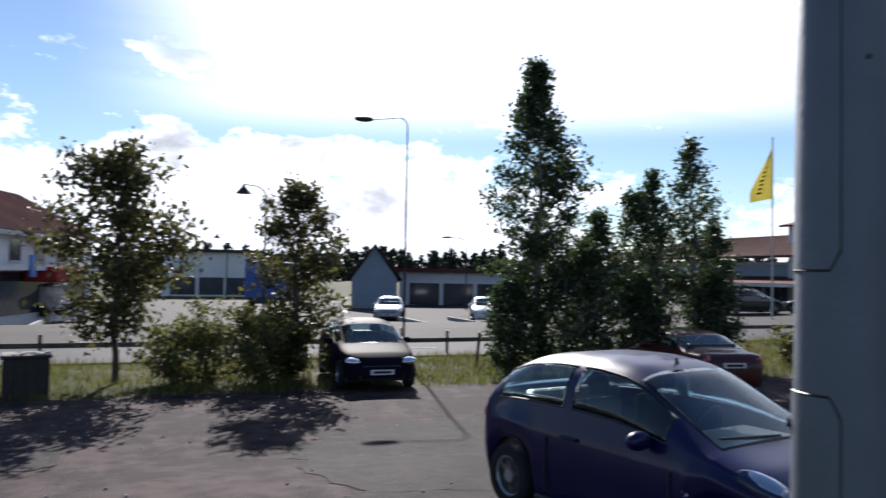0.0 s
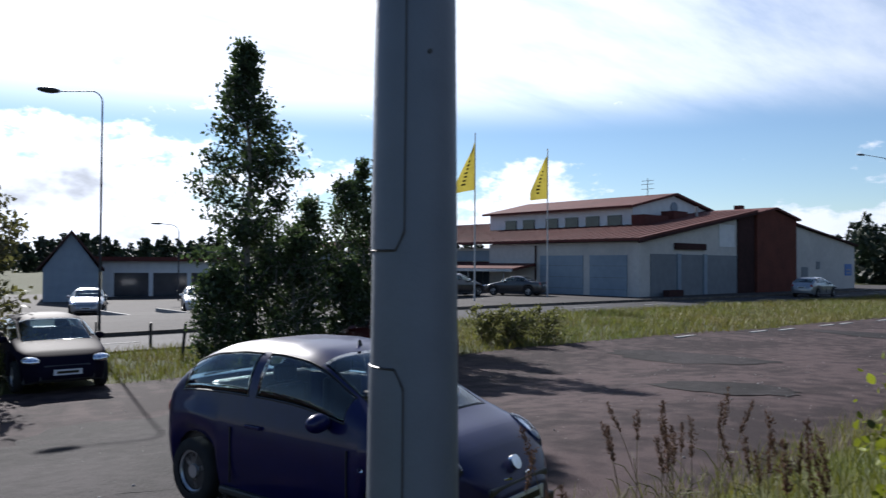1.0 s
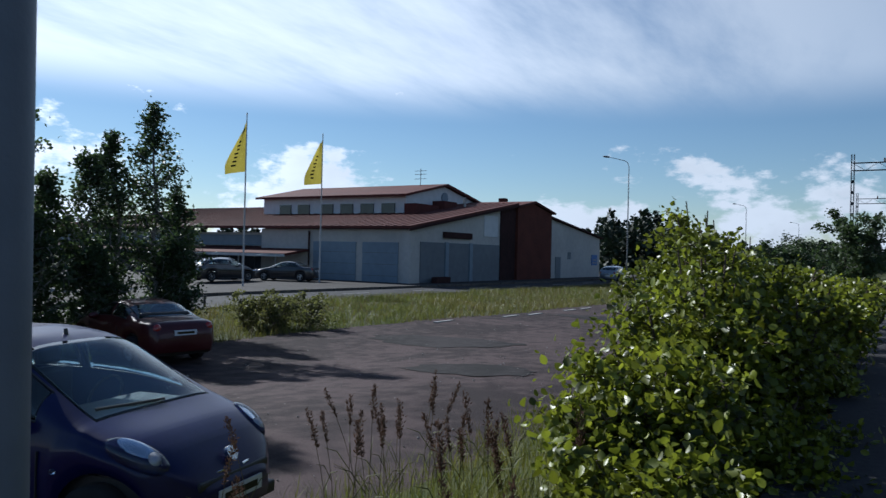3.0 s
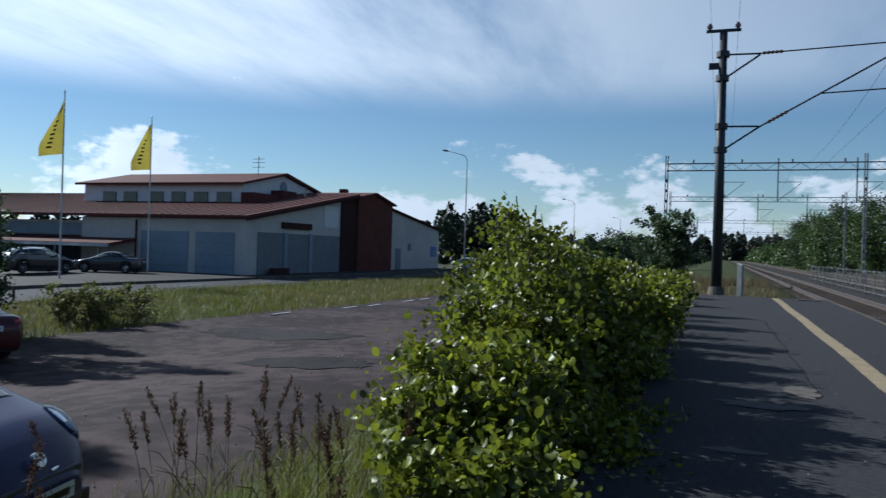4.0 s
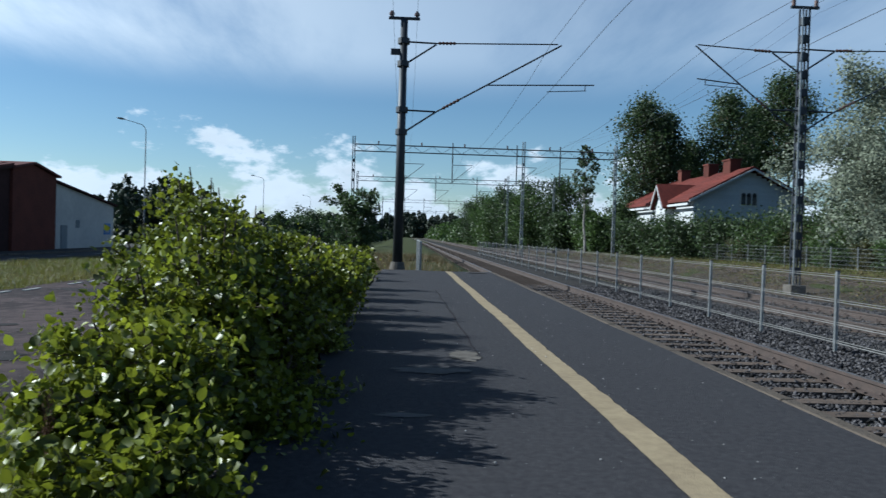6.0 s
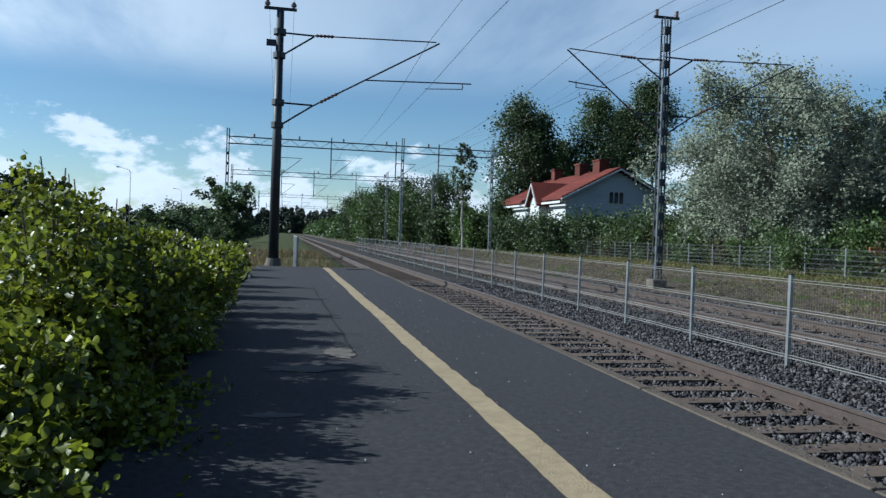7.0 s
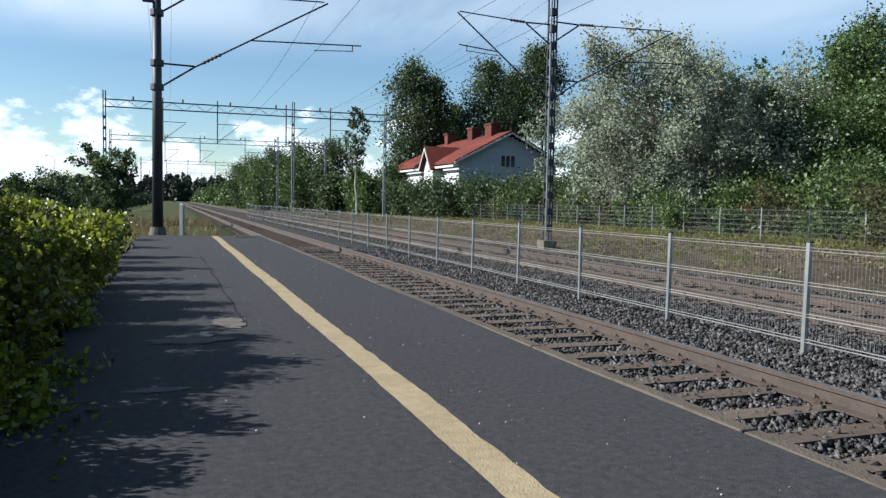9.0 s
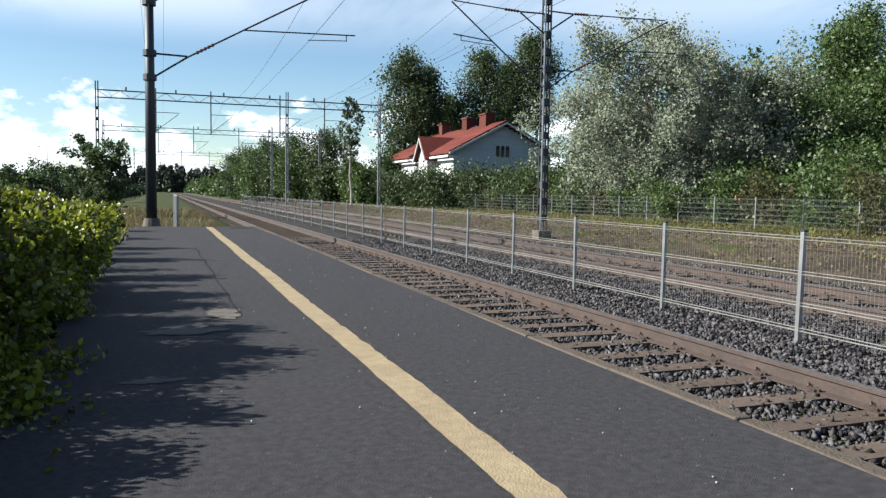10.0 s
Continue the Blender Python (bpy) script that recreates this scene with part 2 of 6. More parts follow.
PAINT_RED = material("dark_red_car_paint", (0.06, 0.005, 0.008), (0.05, 0.004, 0.006), 0.4, grain=40.0, coat=0.4, spec=0.3)
PAINT_SILVER = material("silver_car_paint", (0.2975, 0.3153, 0.3392), (0.2618, 0.2797, 0.3034), 0.3, metal=0.5, grain=40.0, coat=1.0)
PAINT_WHITE = material("white_car_paint", (0.592, 0.6, 0.608), (0.528, 0.536, 0.544), 0.35, grain=40.0, coat=0.8)
PAINT_BLACK = material("black_car_paint", (0.018, 0.018, 0.02), (0.025, 0.025, 0.03), 0.3, grain=40.0, coat=1.0)
PAINT_TRUCK = material("bright_blue_paint", (0.02, 0.09, 0.36), (0.015, 0.07, 0.28), 0.45, grain=3.0, coat=0.4)
CAR_GLASS = glass("tinted_car_glass", (0.45, 0.56, 0.60))
LAMP_GLASS = glass("clear_lamp_lens", (0.92, 0.95, 1.0))
CHROME = material("chrome", (0.75, 0.76, 0.78), (0.65, 0.66, 0.68), 0.12, metal=1.0)
ALLOY = material("silver_wheel_alloy", (0.48, 0.49, 0.51), (0.40, 0.41, 0.43), 0.35, metal=0.7)
RUBBER = material("tyre_rubber", (0.022, 0.022, 0.023), (0.03, 0.03, 0.03), 0.85)
TAIL_RED = material("red_lamp_lens", (0.34, 0.015, 0.012), (0.26, 0.012, 0.01), 0.2, coat=0.6)
PLATE = material("number_plate_white", (0.68, 0.69, 0.70), (0.6, 0.61, 0.62), 0.5)
FLAG_CLOTH = material("yellow_flag_cloth", (0.3844, 0.33, 0.056), (0.3224, 0.2706, 0.048), 0.8, grain=4.0, through_light=0.45)
SIGN_BLUE = material("blue_sign", (0.03, 0.14, 0.42), (0.025, 0.12, 0.36), 0.5)
AWNING = material("red_awning", (0.30, 0.03, 0.035), (0.22, 0.025, 0.03), 0.8)
INK = material("dark_ink", (0.05, 0.045, 0.02), (0.04, 0.035, 0.02), 0.8)
BIN = material("dark_green_bin", (0.03, 0.024, 0.02), (0.02, 0.017, 0.015), 0.7, grain=5.0)
ORANGE = material("orange_paint", (0.42, 0.10, 0.03), (0.32, 0.08, 0.03), 0.7)


# ---- builders ----
def bearing(deg, far):
    """A place by its direction, in degrees to the left of the track's direction, and its distance from the platform's viewpoint."""
    return -0.4 - far * math.sin(radians(deg)), -0.7 + far * math.cos(radians(deg))


def mesh_of(bm, name, mat, smooth=False):
    me = bpy.data.meshes.new(name)
    bm.normal_update()
    bm.to_mesh(me)
    bm.free()
    for m in mat if isinstance(mat, (list, tuple)) else (mat,):
        me.materials.append(m)
    if smooth:
        me.shade_smooth()
    return me


def part(name, bm, mat, parent=None, label="", smooth=False):
    ob = new(name, mesh_of(bm, name, mat, smooth))
    ob.parent = parent
    if label:
        ob["label"] = label
    return ob


def piece(name, me, parent, m=None):
    """A piece that shares its mesh with others."""
    ob = new(name, me)
    ob.parent = parent
    if m is not None:
        ob.matrix_basis = m
    return ob


def thing(name, label, category, m=None, group="", kind=""):
    ob = new(name)
    ob.empty_display_size = 0.2
    if m is not None:
        ob.matrix_basis = m
    return tagged(ob, label, category, group, kind)


def box(bm, x0, y0, z0, x1, y1, z1, bevel=0.0):
    r = bmesh.ops.create_cube(bm, size=1.0, matrix=Matrix.Translation(((x0 + x1) / 2, (y0 + y1) / 2, (z0 + z1) / 2)) @ Matrix.Diagonal((abs(x1 - x0), abs(y1 - y0), abs(z1 - z0), 1)))
    if bevel:
        edges = {e for v in r["verts"] for e in v.link_edges}
        bmesh.ops.bevel(bm, geom=list(edges), offset=bevel, segments=2, affect="EDGES", profile=0.5)
    return bm


def B(*a, **k):
    return box(bmesh.new(), *a, **k)


def rod(bm, p, q, r0, r1=None, n=8, caps=True):
    p, q = Vector(p), Vector(q)
    r1 = r0 if r1 is None else r1
    d = q - p
    m = Matrix.Translation((p + q) / 2) @ d.to_track_quat("Z", "Y").to_matrix().to_4x4()
    bmesh.ops.create_cone(bm, cap_ends=caps, segments=n, radius1=r0, radius2=r1, depth=d.length, matrix=m)
    return bm


def R(*a, **k):
    return rod(bmesh.new(), *a, **k)


def chain(bm, pts, radii, n=7):
    for a, b, r, s in zip(pts, pts[1:], radii, radii[1:]):
        rod(bm, a, b, r, s, n)
    return bm


def prism(bm, outline, y0, y1):
    """An outline in x and z, drawn out along y."""
    a = [bm.verts.new((x, y0, z)) for x, z in outline]
    b = [bm.verts.new((x, y1, z)) for x, z in outline]
    bm.faces.new(a)
    bm.faces.new(b[::-1])
    for i in range(len(a)):
        j = (i + 1) % len(a)
        bm.faces.new((a[j], a[i], b[i], b[j]))
    bmesh.ops.recalc_face_normals(bm, faces=bm.faces)
    return bm


def swarm(name, shape, faces, places, frames, mat, parent=None, kind="stuff"):
    """Many copies of a small shape in one mesh: places (n, 3), frames (n, 3, 3) turn and scale it."""
    shape = np.asarray(shape, float)
    n, k = len(places), len(shape)
    pts = (np.einsum("nij,kj->nki", frames, shape) + places[:, None]).reshape(-1, 3)
    me = bpy.data.meshes.new(name)
    me.vertices.add(n * k)
    me.vertices.foreach_set("co", pts.ravel())
    corner = np.concatenate([np.asarray(f) for f in faces])
    sizes = np.array([len(f) for f in faces])
    loops = (corner[None] + (np.arange(n) * k)[:, None]).ravel()
    starts = (np.r_[0, np.cumsum(sizes)[:-1]][None] + (np.arange(n) * len(corner))[:, None]).ravel()
    me.loops.add(len(loops))
    me.loops.foreach_set("vertex_index", loops.astype(np.int32))
    me.polygons.add(len(starts))
    me.polygons.foreach_set("loop_start", starts.astype(np.int32))
    me.update(calc_edges=True)
    me.validate()
    me.materials.append(mat)
    ob = new(name, me)
    ob.parent = parent
    if kind:
        ob["kind"] = kind
    return ob


def turns(rng, n, tilt=1.0):
    """Random turns; tilt below 1 keeps the z axis nearer upright."""
    z = rng.normal(size=(n, 3)) * (tilt, tilt, 1)
    if tilt < 1:
        z[:, 2] = np.abs(z[:, 2])
    z /= np.linalg.norm(z, axis=1)[:, None]
    x = np.cross(rng.normal(size=(n, 3)), z)
    x /= np.linalg.norm(x, axis=1)[:, None]
    return np.stack([x, np.cross(z, x), z], 2)


OVAL_SHAPE = [(0, 0, 0), (0.24, 0.16, 0.05), (0.36, 0.42, 0.09), (0.26, 0.74, 0.05), (0, 1.0, -0.1), (-0.26, 0.74, 0.05), (-0.36, 0.42, 0.09), (-0.24, 0.16, 0.05), (0, 0.48, 0.0)]
OVAL_FACES = [(k, (k + 1) % 8, 8) for k in range(8)]
LEAF_SHAPE = [(0, 0, 0), (0.32, 0.38, 0.07), (0, 1.0, -0.08), (-0.32, 0.38, 0.07), (0, 0.45, 0.0)]
LEAF_FACES = [(0, 1, 4), (1, 2, 4), (2, 3, 4), (3, 0, 4)]
SPRAY_SHAPE = [(0, 0, 0), (0.45, 0.35, 0.12), (0.1, 1.0, 0), (-0.5, 0.5, -0.1), (0.3, 0.1, 0.4), (-0.1, 0.6, 0.5)]
SPRAY_FACES = [(0, 1, 2), (0, 2, 3), (0, 4, 5)]


def smooth01(a, b, v):
    t = np.clip((v - a) / (b - a), 0, 1)
    return t * t * (3 - 2 * t)


# ---- ground ----
GZ = -1.1          # car park, road and verge
BED = -0.52        # ballast under the tracks


def dip(x, y):
    """The car park and the verge sink a little towards the road at their near end."""
    return -0.38 * smooth01(-6, -12.5, x) * (1 - smooth01(11, 24, y)) * (1 - smooth01(-27.5, -36, x))


def ground_height(x, y):
    slope = GZ + (0.98 - 0.0) * smooth01(-4.6, -0.9, x)
    right = BED - 0.06 + 0.25 * smooth01(13.0, 16.5, x) + 0.2 * smooth01(18, 25, x) + 1.2 * smooth01(30, 80, x)
    beyond = GZ + 0.62 * smooth01(-7, -2.5, x)
    left = np.where(y < 24.4, slope, beyond)
    h = np.where(x < -0.85, left, np.where((x < 3.2) & (y < 24.4), BED - 0.25, np.where(x < 3.2, -0.48, right)))
    h = np.where((x > -0.85) & (x < 3.2) & (y >= 24.4), -0.48 - 0.05 * smooth01(1.5, 3.2, x), h)
    h = h - 0.8 * smooth01(-29, -46, x) * (1 - smooth01(22, 36, y)) + dip(x, y)
    return h


def ground_sheet():
    xs = np.unique(np.r_[np.linspace(-1500, -80, 15), np.linspace(-80, -30, 26), np.linspace(-30, -5, 26), np.linspace(-5, -0.9, 15), np.linspace(-0.8, 3.15, 6), np.linspace(3.2, 30, 40), np.linspace(30, 90, 16), np.linspace(90, 1500, 12)])
    ys = np.unique(np.r_[np.linspace(-1500, -40, 12), np.linspace(-40, 24.3, 50), np.linspace(24.45, 80, 40), np.linspace(80, 300, 20), np.linspace(300, 1500, 10)])
    X, Y = np.meshgrid(xs, ys)
    Z = ground_height(X, Y)
    rng = np.random.default_rng(3)
    Z = Z + np.where((X > 14) | ((X < -17.5) & (X > -22.5)), rng.normal(size=Z.shape) * 0.03, 0)
    n = len(xs)
    me = bpy.data.meshes.new("ground")
    faces = [(j * n + i, j * n + i + 1, (j + 1) * n + i + 1, (j + 1) * n + i) for j in range(len(ys) - 1) for i in range(n - 1)]
    me.from_pydata(np.stack([X, Y, Z], -1).reshape(-1, 3).tolist(), [], faces)
    me.materials.append(GRASS_GROUND)
    me.shade_smooth()
    return tagged(new("ground", me), "grassy uneven ground reaching the horizon", "ground", kind="structure")


ground_sheet()


def sheet(name, left, right, ys, z, mat, label, thick=0.08, rag=0.15, seed=1):
    """A flat strip along y between two edges given as functions of y, with ragged edges."""
    rng = np.random.default_rng(seed)
    bm = bmesh.new()
    rows = []
    for y in ys:
        a, b = left(y) + rng.normal() * rag, right(y) + rng.normal() * rag
        k = 15
        rows.append([bm.verts.new((a + (b - a) * i / (k - 1), y, z(a + (b - a) * i / (k - 1), y))) for i in range(k)])
    for r, s in zip(rows, rows[1:]):
        for i in range(len(r) - 1):
            bm.faces.new((r[i], r[i + 1], s[i + 1], s[i]))
    ob = part(name, bm, mat)
    return tagged(ob, label, name.replace("_", " "), kind="structure")


def lot_edge(y):
    return -17.2 + 1.0 * smooth01(5, 13, y) + 3.0 * smooth01(13, 26, y) + 0.8 * smooth01(26, 40, y)


def road_near(y):
    return -23.3 + 1.5 * smooth01(18, 60, y)


def fall(x, y):
    return -0.8 * smooth01(-29, -46, x) * (1 - smooth01(22, 36, y)) + dip(x, y)


LOT_YS = list(np.arange(-40, 46, 0.8))
sheet("car_park", lot_edge, lambda y: -3.7, LOT_YS, lambda x, y: GZ + 0.05 + float(dip(x, y)), LOT, "worn gravelly asphalt car park with patches and puddle marks")
sheet("road", lambda y: road_near(y) - 4.6, road_near, list(np.arange(-120, 420, 4.0)), lambda x, y: GZ + 0.045 + float(dip(x, y)), ASPHALT, "grey asphalt road beside the grass verge", rag=0.03)
sheet("forecourt", lambda y: -76.0, lambda y: road_near(y) - 4.75, list(np.arange(-60, 96, 3.0)), lambda x, y: GZ + 0.17 + float(fall(x, y)), PAVING, "pale paved forecourt of the shops", rag=0.0)


def kerb(name, x, y0, y1, z0, z1, w, label):
    bm = bmesh.new()
    y = y0
    while y < y1:
        low = float(dip(x(y), y + 1))
        box(bm, x(y) - w / 2, y + 0.006, z0 + low, x(y) + w / 2, y + 1.994, z1 + low, 0.015)
        y += 2.0
    return tagged(part(name, bm, CONCRETE), label, "kerb", kind="structure")


kerb("kerb", lambda y: road_near(y) - 4.68, -60, 96, GZ - 0.1, GZ + 0.19, 0.14, "grey concrete kerb along the road")


def lot_marks():
    """White bay marks on the forecourt, and the broken line of the road."""
    bm = bmesh.new()
    for k in range(12):
        y = -6 + k * 2.9
        box(bm, -40.5, y, GZ + 0.1 + float(fall(-38, y)), -36.0, y + 0.12, GZ + 0.19 + float(fall(-38, y)) + 0.11)
    for k in range(60):
        y = -60 + k * 6.0
        x = road_near(y) - 2.3
        box(bm, x - 0.06, y, GZ - 0.5, x + 0.06, y + 2.2, GZ + 0.056 + float(dip(x, y + 1.1)))
    for k in range(9):
        y = 20.5 + k * 1.55
        if k % 3 != 1:
            x = lot_edge(y) + 0.9
            box(bm, x - 0.08, y, GZ - 0.5, x + 0.05, y + 1.1, GZ + 0.078 + float(dip(x, y + 0.5)))
    return tagged(part("road_marking", bm, WHITE_PAINT), "worn white painted road and bay marks", "road marking", kind="structure")


lot_marks()


# ---- platform ----
def platform():
    bm = bmesh.new()
    ys = np.arange(-14, 24.61, 0.7)
    xs = np.array([-0.72, 0.0, 0.7, 1.33, 1.49, 2.1, 2.84])
    rng = np.random.default_rng(8)
    grid = [[bm.verts.new((x + (rng.normal() * 0.05 if i == 0 else 0), y, 0.006 * math.sin(y * 1.1 + x * 2))) for i, x in enumerate(xs)] for y in ys]
    for a, b in zip(grid, grid[1:]):
        for i in range(len(xs) - 1):
            bm.faces.new((a[i], a[i + 1], b[i + 1], b[i]))
    edge = [e for e in bm.edges if len(e.link_faces) == 1]
    low = bmesh.ops.extrude_edge_only(bm, edges=edge)
    for v in low["geom"]:
        if isinstance(v, bmesh.types.BMVert):
            v.co.z = -0.62
    tagged(part("platform", bm, PLATFORM), "dark grey asphalt station platform", "platform", kind="structure")
    slab = mesh_of(B(2.845, 0.006, -0.6, 2.955, 1.194, 0.004, 0.012), "edge_slab", EDGE)
    edge_thing = thing("platform_edge", "worn grey-brown concrete platform edging along the track", "platform edge", kind="structure")
    for k in range(32):
        piece("edge_slab", slab, edge_thing, pose(0, -14 + 1.2 * k + 0.1, rng.normal() * 0.004, 0, 0, rng.normal() * 0.12))
    line = thing("yellow_line", "worn pale yellow safety line painted on asphalt", "safety line", kind="structure")
    bm = bmesh.new()
    cols = []
    for y in np.arange(-14, 24.3, 0.11):
        l, r = 1.335 + 0.0028 * math.sin(y * 1.3) + 0.0015 * math.sin(y * 7.1) + rng.normal() * 0.0025, 1.532 + rng.normal() * 0.005 - (rng.random() < 0.07) * rng.random() * 0.018
        z = 0.0065 + 0.006 * math.sin(y * 1.1 + 2.8)
        cols.append((bm.verts.new((l, y, z)), bm.verts.new((r, y, z))))
    for a, b in zip(cols, cols[1:]):
        bm.faces.new((a[0], a[1], b[1], b[0]))
    part("painted_stripe", bm, LINE_PAINT, line)
    bm = bmesh.new()
    box(bm, 2.0, 23.5, 0.0, 2.6, 24.0, 0.02, 0.006)
    tagged(part("cover_plate", bm, PAVING), "pale concrete cover plate in the platform surface", "cover plate")


platform()


def platform_wear():
    """A pale dirt patch with weeds and a dark joint where two layers of asphalt meet."""
    rng = np.random.default_rng(45)
    for x, y, rx, ry in ((0.26, 6.15, 0.34, 0.13), (0.62, 7.0, 0.14, 0.34), (0.05, 4.6, 0.2, 0.06)):
        bm = bmesh.new()
        grow, ring = 1.0, []
        for i in range(44):
            grow = 0.6 * grow + 0.4 * (0.5 + rng.random())
            a = 2 * math.pi * i / 44
            px, py = x + math.cos(a) * rx * grow, y + math.sin(a) * ry * grow
            ring.append(bm.verts.new((px, py, 0.005 + 0.006 * math.sin(py * 1.1 + px * 2))))
        bm.faces.new(ring)
        tagged(part("dirt_patch", bm, CONCRETE), "thin pale dirt worn into the platform asphalt", "dirt patch", kind="structure")
    bm = bmesh.new()
    rows = []
    for k in range(90):
        y = 6.9 + k * 0.098
        x = 0.77 - 0.008 * (y - 6.9) + 0.012 * math.sin(y * 3.1) + rng.normal() * 0.004
        z = 0.005 + 0.006 * math.sin(y * 1.1 + x * 2)
        w = 0.006 + 0.006 * rng.random()
        rows.append((bm.verts.new((x - w, y, z)), bm.verts.new((x + w, y, z))))
    for a, b in zip(rows, rows[1:]):
        bm.faces.new((a[0], a[1], b[1], b[0]))
    tagged(part("asphalt_joint", bm, ASPHALT_OLD), "dark cracked joint between two layers of asphalt", "joint", kind="structure")


platform_wear()

# ---- tracks ----
GAUGE = 1.524


def rail_profile(top):
    return [(-0.07, top - 0.17), (0.07, top - 0.17), (0.07, top - 0.155), (0.012, top - 0.135), (0.012, top - 0.045), (0.035, top - 0.035), (0.035, top - 0.006), (0.026, top), (-0.026, top), (-0.035, top - 0.006), (-0.035, top - 0.035), (-0.012, top - 0.045), (-0.012, top - 0.135), (-0.07, top - 0.155)]


SLEEPER_MESH = mesh_of(prism(bmesh.new(), [(-1.3, -0.2), (1.3, -0.2), (1.3, -0.02), (1.25, 0.0), (-1.25, 0.0), (-1.3, -0.02)], -0.12, 0.12), "sleeper", SLEEPER)


def clip_mesh():
    bm = bmesh.new()
    pts = [(-0.10, -0.02, 0.01), (-0.115, 0.03, 0.06), (-0.09, 0.055, 0.085), (-0.065, 0.03, 0.06), (-0.05, -0.03, 0.035), (-0.07, -0.05, 0.06)]
    chain(bm, [Vector(p) for p in pts], [0.011] * 6, 5)
    box(bm, -0.13, -0.05, 0.0, -0.07, 0.05, 0.02)
    return mesh_of(bm, "rail_clip", RUST)


CLIP = clip_mesh()


def track(cx, top, y0, y1, pieces_to, label, shiny=True):
    t = thing("railway_track", label, "railway track", group="railway tracks")
    for s in (-1, 1):
        bm = bmesh.new()
        prism(bm, [(cx + s * (GAUGE / 2 + 0.035) + x, z) for x, z in rail_profile(top)], y0, y1)
        part("rail", bm, RUST, t)
        if shiny:
            x = cx + s * (GAUGE / 2 + 0.035)
            part("rail_head", B(x - 0.027, y0, top - 0.004, x + 0.027, y1, top + 0.0025), RAIL_TOP, t, "polished steel running surface")
    rng = np.random.default_rng(int(cx * 10))
    y, n = -1.4, 0
    while y < pieces_to:
        piece("sleeper", SLEEPER_MESH, t, pose(cx + rng.normal() * 0.01, y, top - 0.172, 0, 0, rng.normal() * 0.5))
        if y < 22:
            for s in (-1, 1):
                x = cx + s * (GAUGE / 2 + 0.035)
                piece("rail_clip", CLIP, t, pose(x, y, top - 0.17))
                piece("rail_clip", CLIP, t, pose(x, y, top - 0.17, 0, 0, 180))
        y += 0.61
    bm = bmesh.new()
    while y < y1 and y < 170:
        box(bm, cx - 1.28, y - 0.12, top - 0.3, cx + 1.28, y + 0.12, top - 0.172)
        y += 0.61
    part("far_sleepers", bm, SLEEPER, t)["kind"] = "stuff"
    return t


track(4.56, -0.345, -14, 420, 70, "railway track with brown rusty rails on concrete sleepers")
track(9.96, -0.345, -14, 420, 60, "second railway track with rusty rails behind the wire fence")
track(18.6, -0.22, -14, 90, 24, "disused rusty siding track in weeds", shiny=False)


def ballast_bed():
    bm = bmesh.new()
    outline = [(3.0, -0.9), (3.0, -0.60), (5.75, -0.60), (6.1, -0.54), (8.4, -0.54), (8.7, -0.60), (11.2, -0.60), (11.6, -0.55), (12.2, -0.55), (13.6, -0.75), (13.6, -0.9)]
    prism(bm, outline, -14, 420)
    tagged(part("ballast_bed", bm, BALLAST), "bed of grey crushed stone under the tracks", "ballast", kind="structure")


ballast_bed()
sheet("gravel_yard", lambda y: 12.3, lambda y: 22.6, list(np.arange(-14, 120, 2.0)), lambda x, y: float(ground_height(np.array(x), np.array(y))) + 0.03, EARTH, "bare brown gravelly ground beyond the second track", rag=0.4, seed=4)


def ballast_stones():
    rng = np.random.default_rng(5)
    shape = np.array([(1, 0.1, 0), (-0.9, -0.15, 0.1), (0.15, 1, -0.1), (-0.1, -0.95, 0.15), (0.2, 0.15, 0.95), (-0.2, 0.1, -1)])
    faces = [(0, 2, 4), (2, 1, 4), (1, 3, 4), (3, 0, 4), (2, 0, 5), (1, 2, 5), (3, 1, 5), (0, 3, 5)]

    def spread(n, x0, x1, y0, y1, size):
        u = rng.random(n)
        y = y0 + (y1 - y0) * u ** 1.35
        x = x0 + (x1 - x0) * rng.random(n)
        inside = (np.abs(x - 4.56) < 1.25) | (np.abs(x - 9.96) < 1.25)
        z = np.where(inside, -0.547, BED - 0.005) + rng.normal(size=n) * 0.014
        f = turns(rng, n) * (np.array([1.3, 0.9, 0.5])[None, None] * (size * (0.6 + 0.8 * rng.random(n)))[:, None, None])
        return np.stack([x, y, z], 1), f

    a = [spread(72000, 3.0, 9.1, 1.5, 27, 0.028), spread(14000, 9.1, 12.6, 4, 32, 0.038)]
    p, f = np.concatenate([s[0] for s in a]), np.concatenate([s[1] for s in a])
    tagged(swarm("ballast_stones", shape, faces, p, f, STONES), "loose grey crushed ballast stones between the tracks", "ballast", kind="stuff")


ballast_stones()


# ---- wire fences ----
def fence_panel(width, height, z0, mesh_step, rails_at, wire=0.0012):
    bm = bmesh.new()
    x = 0.0
    while x < width:
        box(bm, -wire, x - wire, z0, wire, x + wire, z0 + height - 0.04)
        x += mesh_step
    for z in rails_at:
        for o in (-0.012, 0.012):
            rod(bm, (o, 0, z), (o, width, z), 0.0046, n=5, caps=False)
            rod(bm, (o, 0, z + 0.035), (o, width, z + 0.035), 0.0035, n=5, caps=False)
    return bm


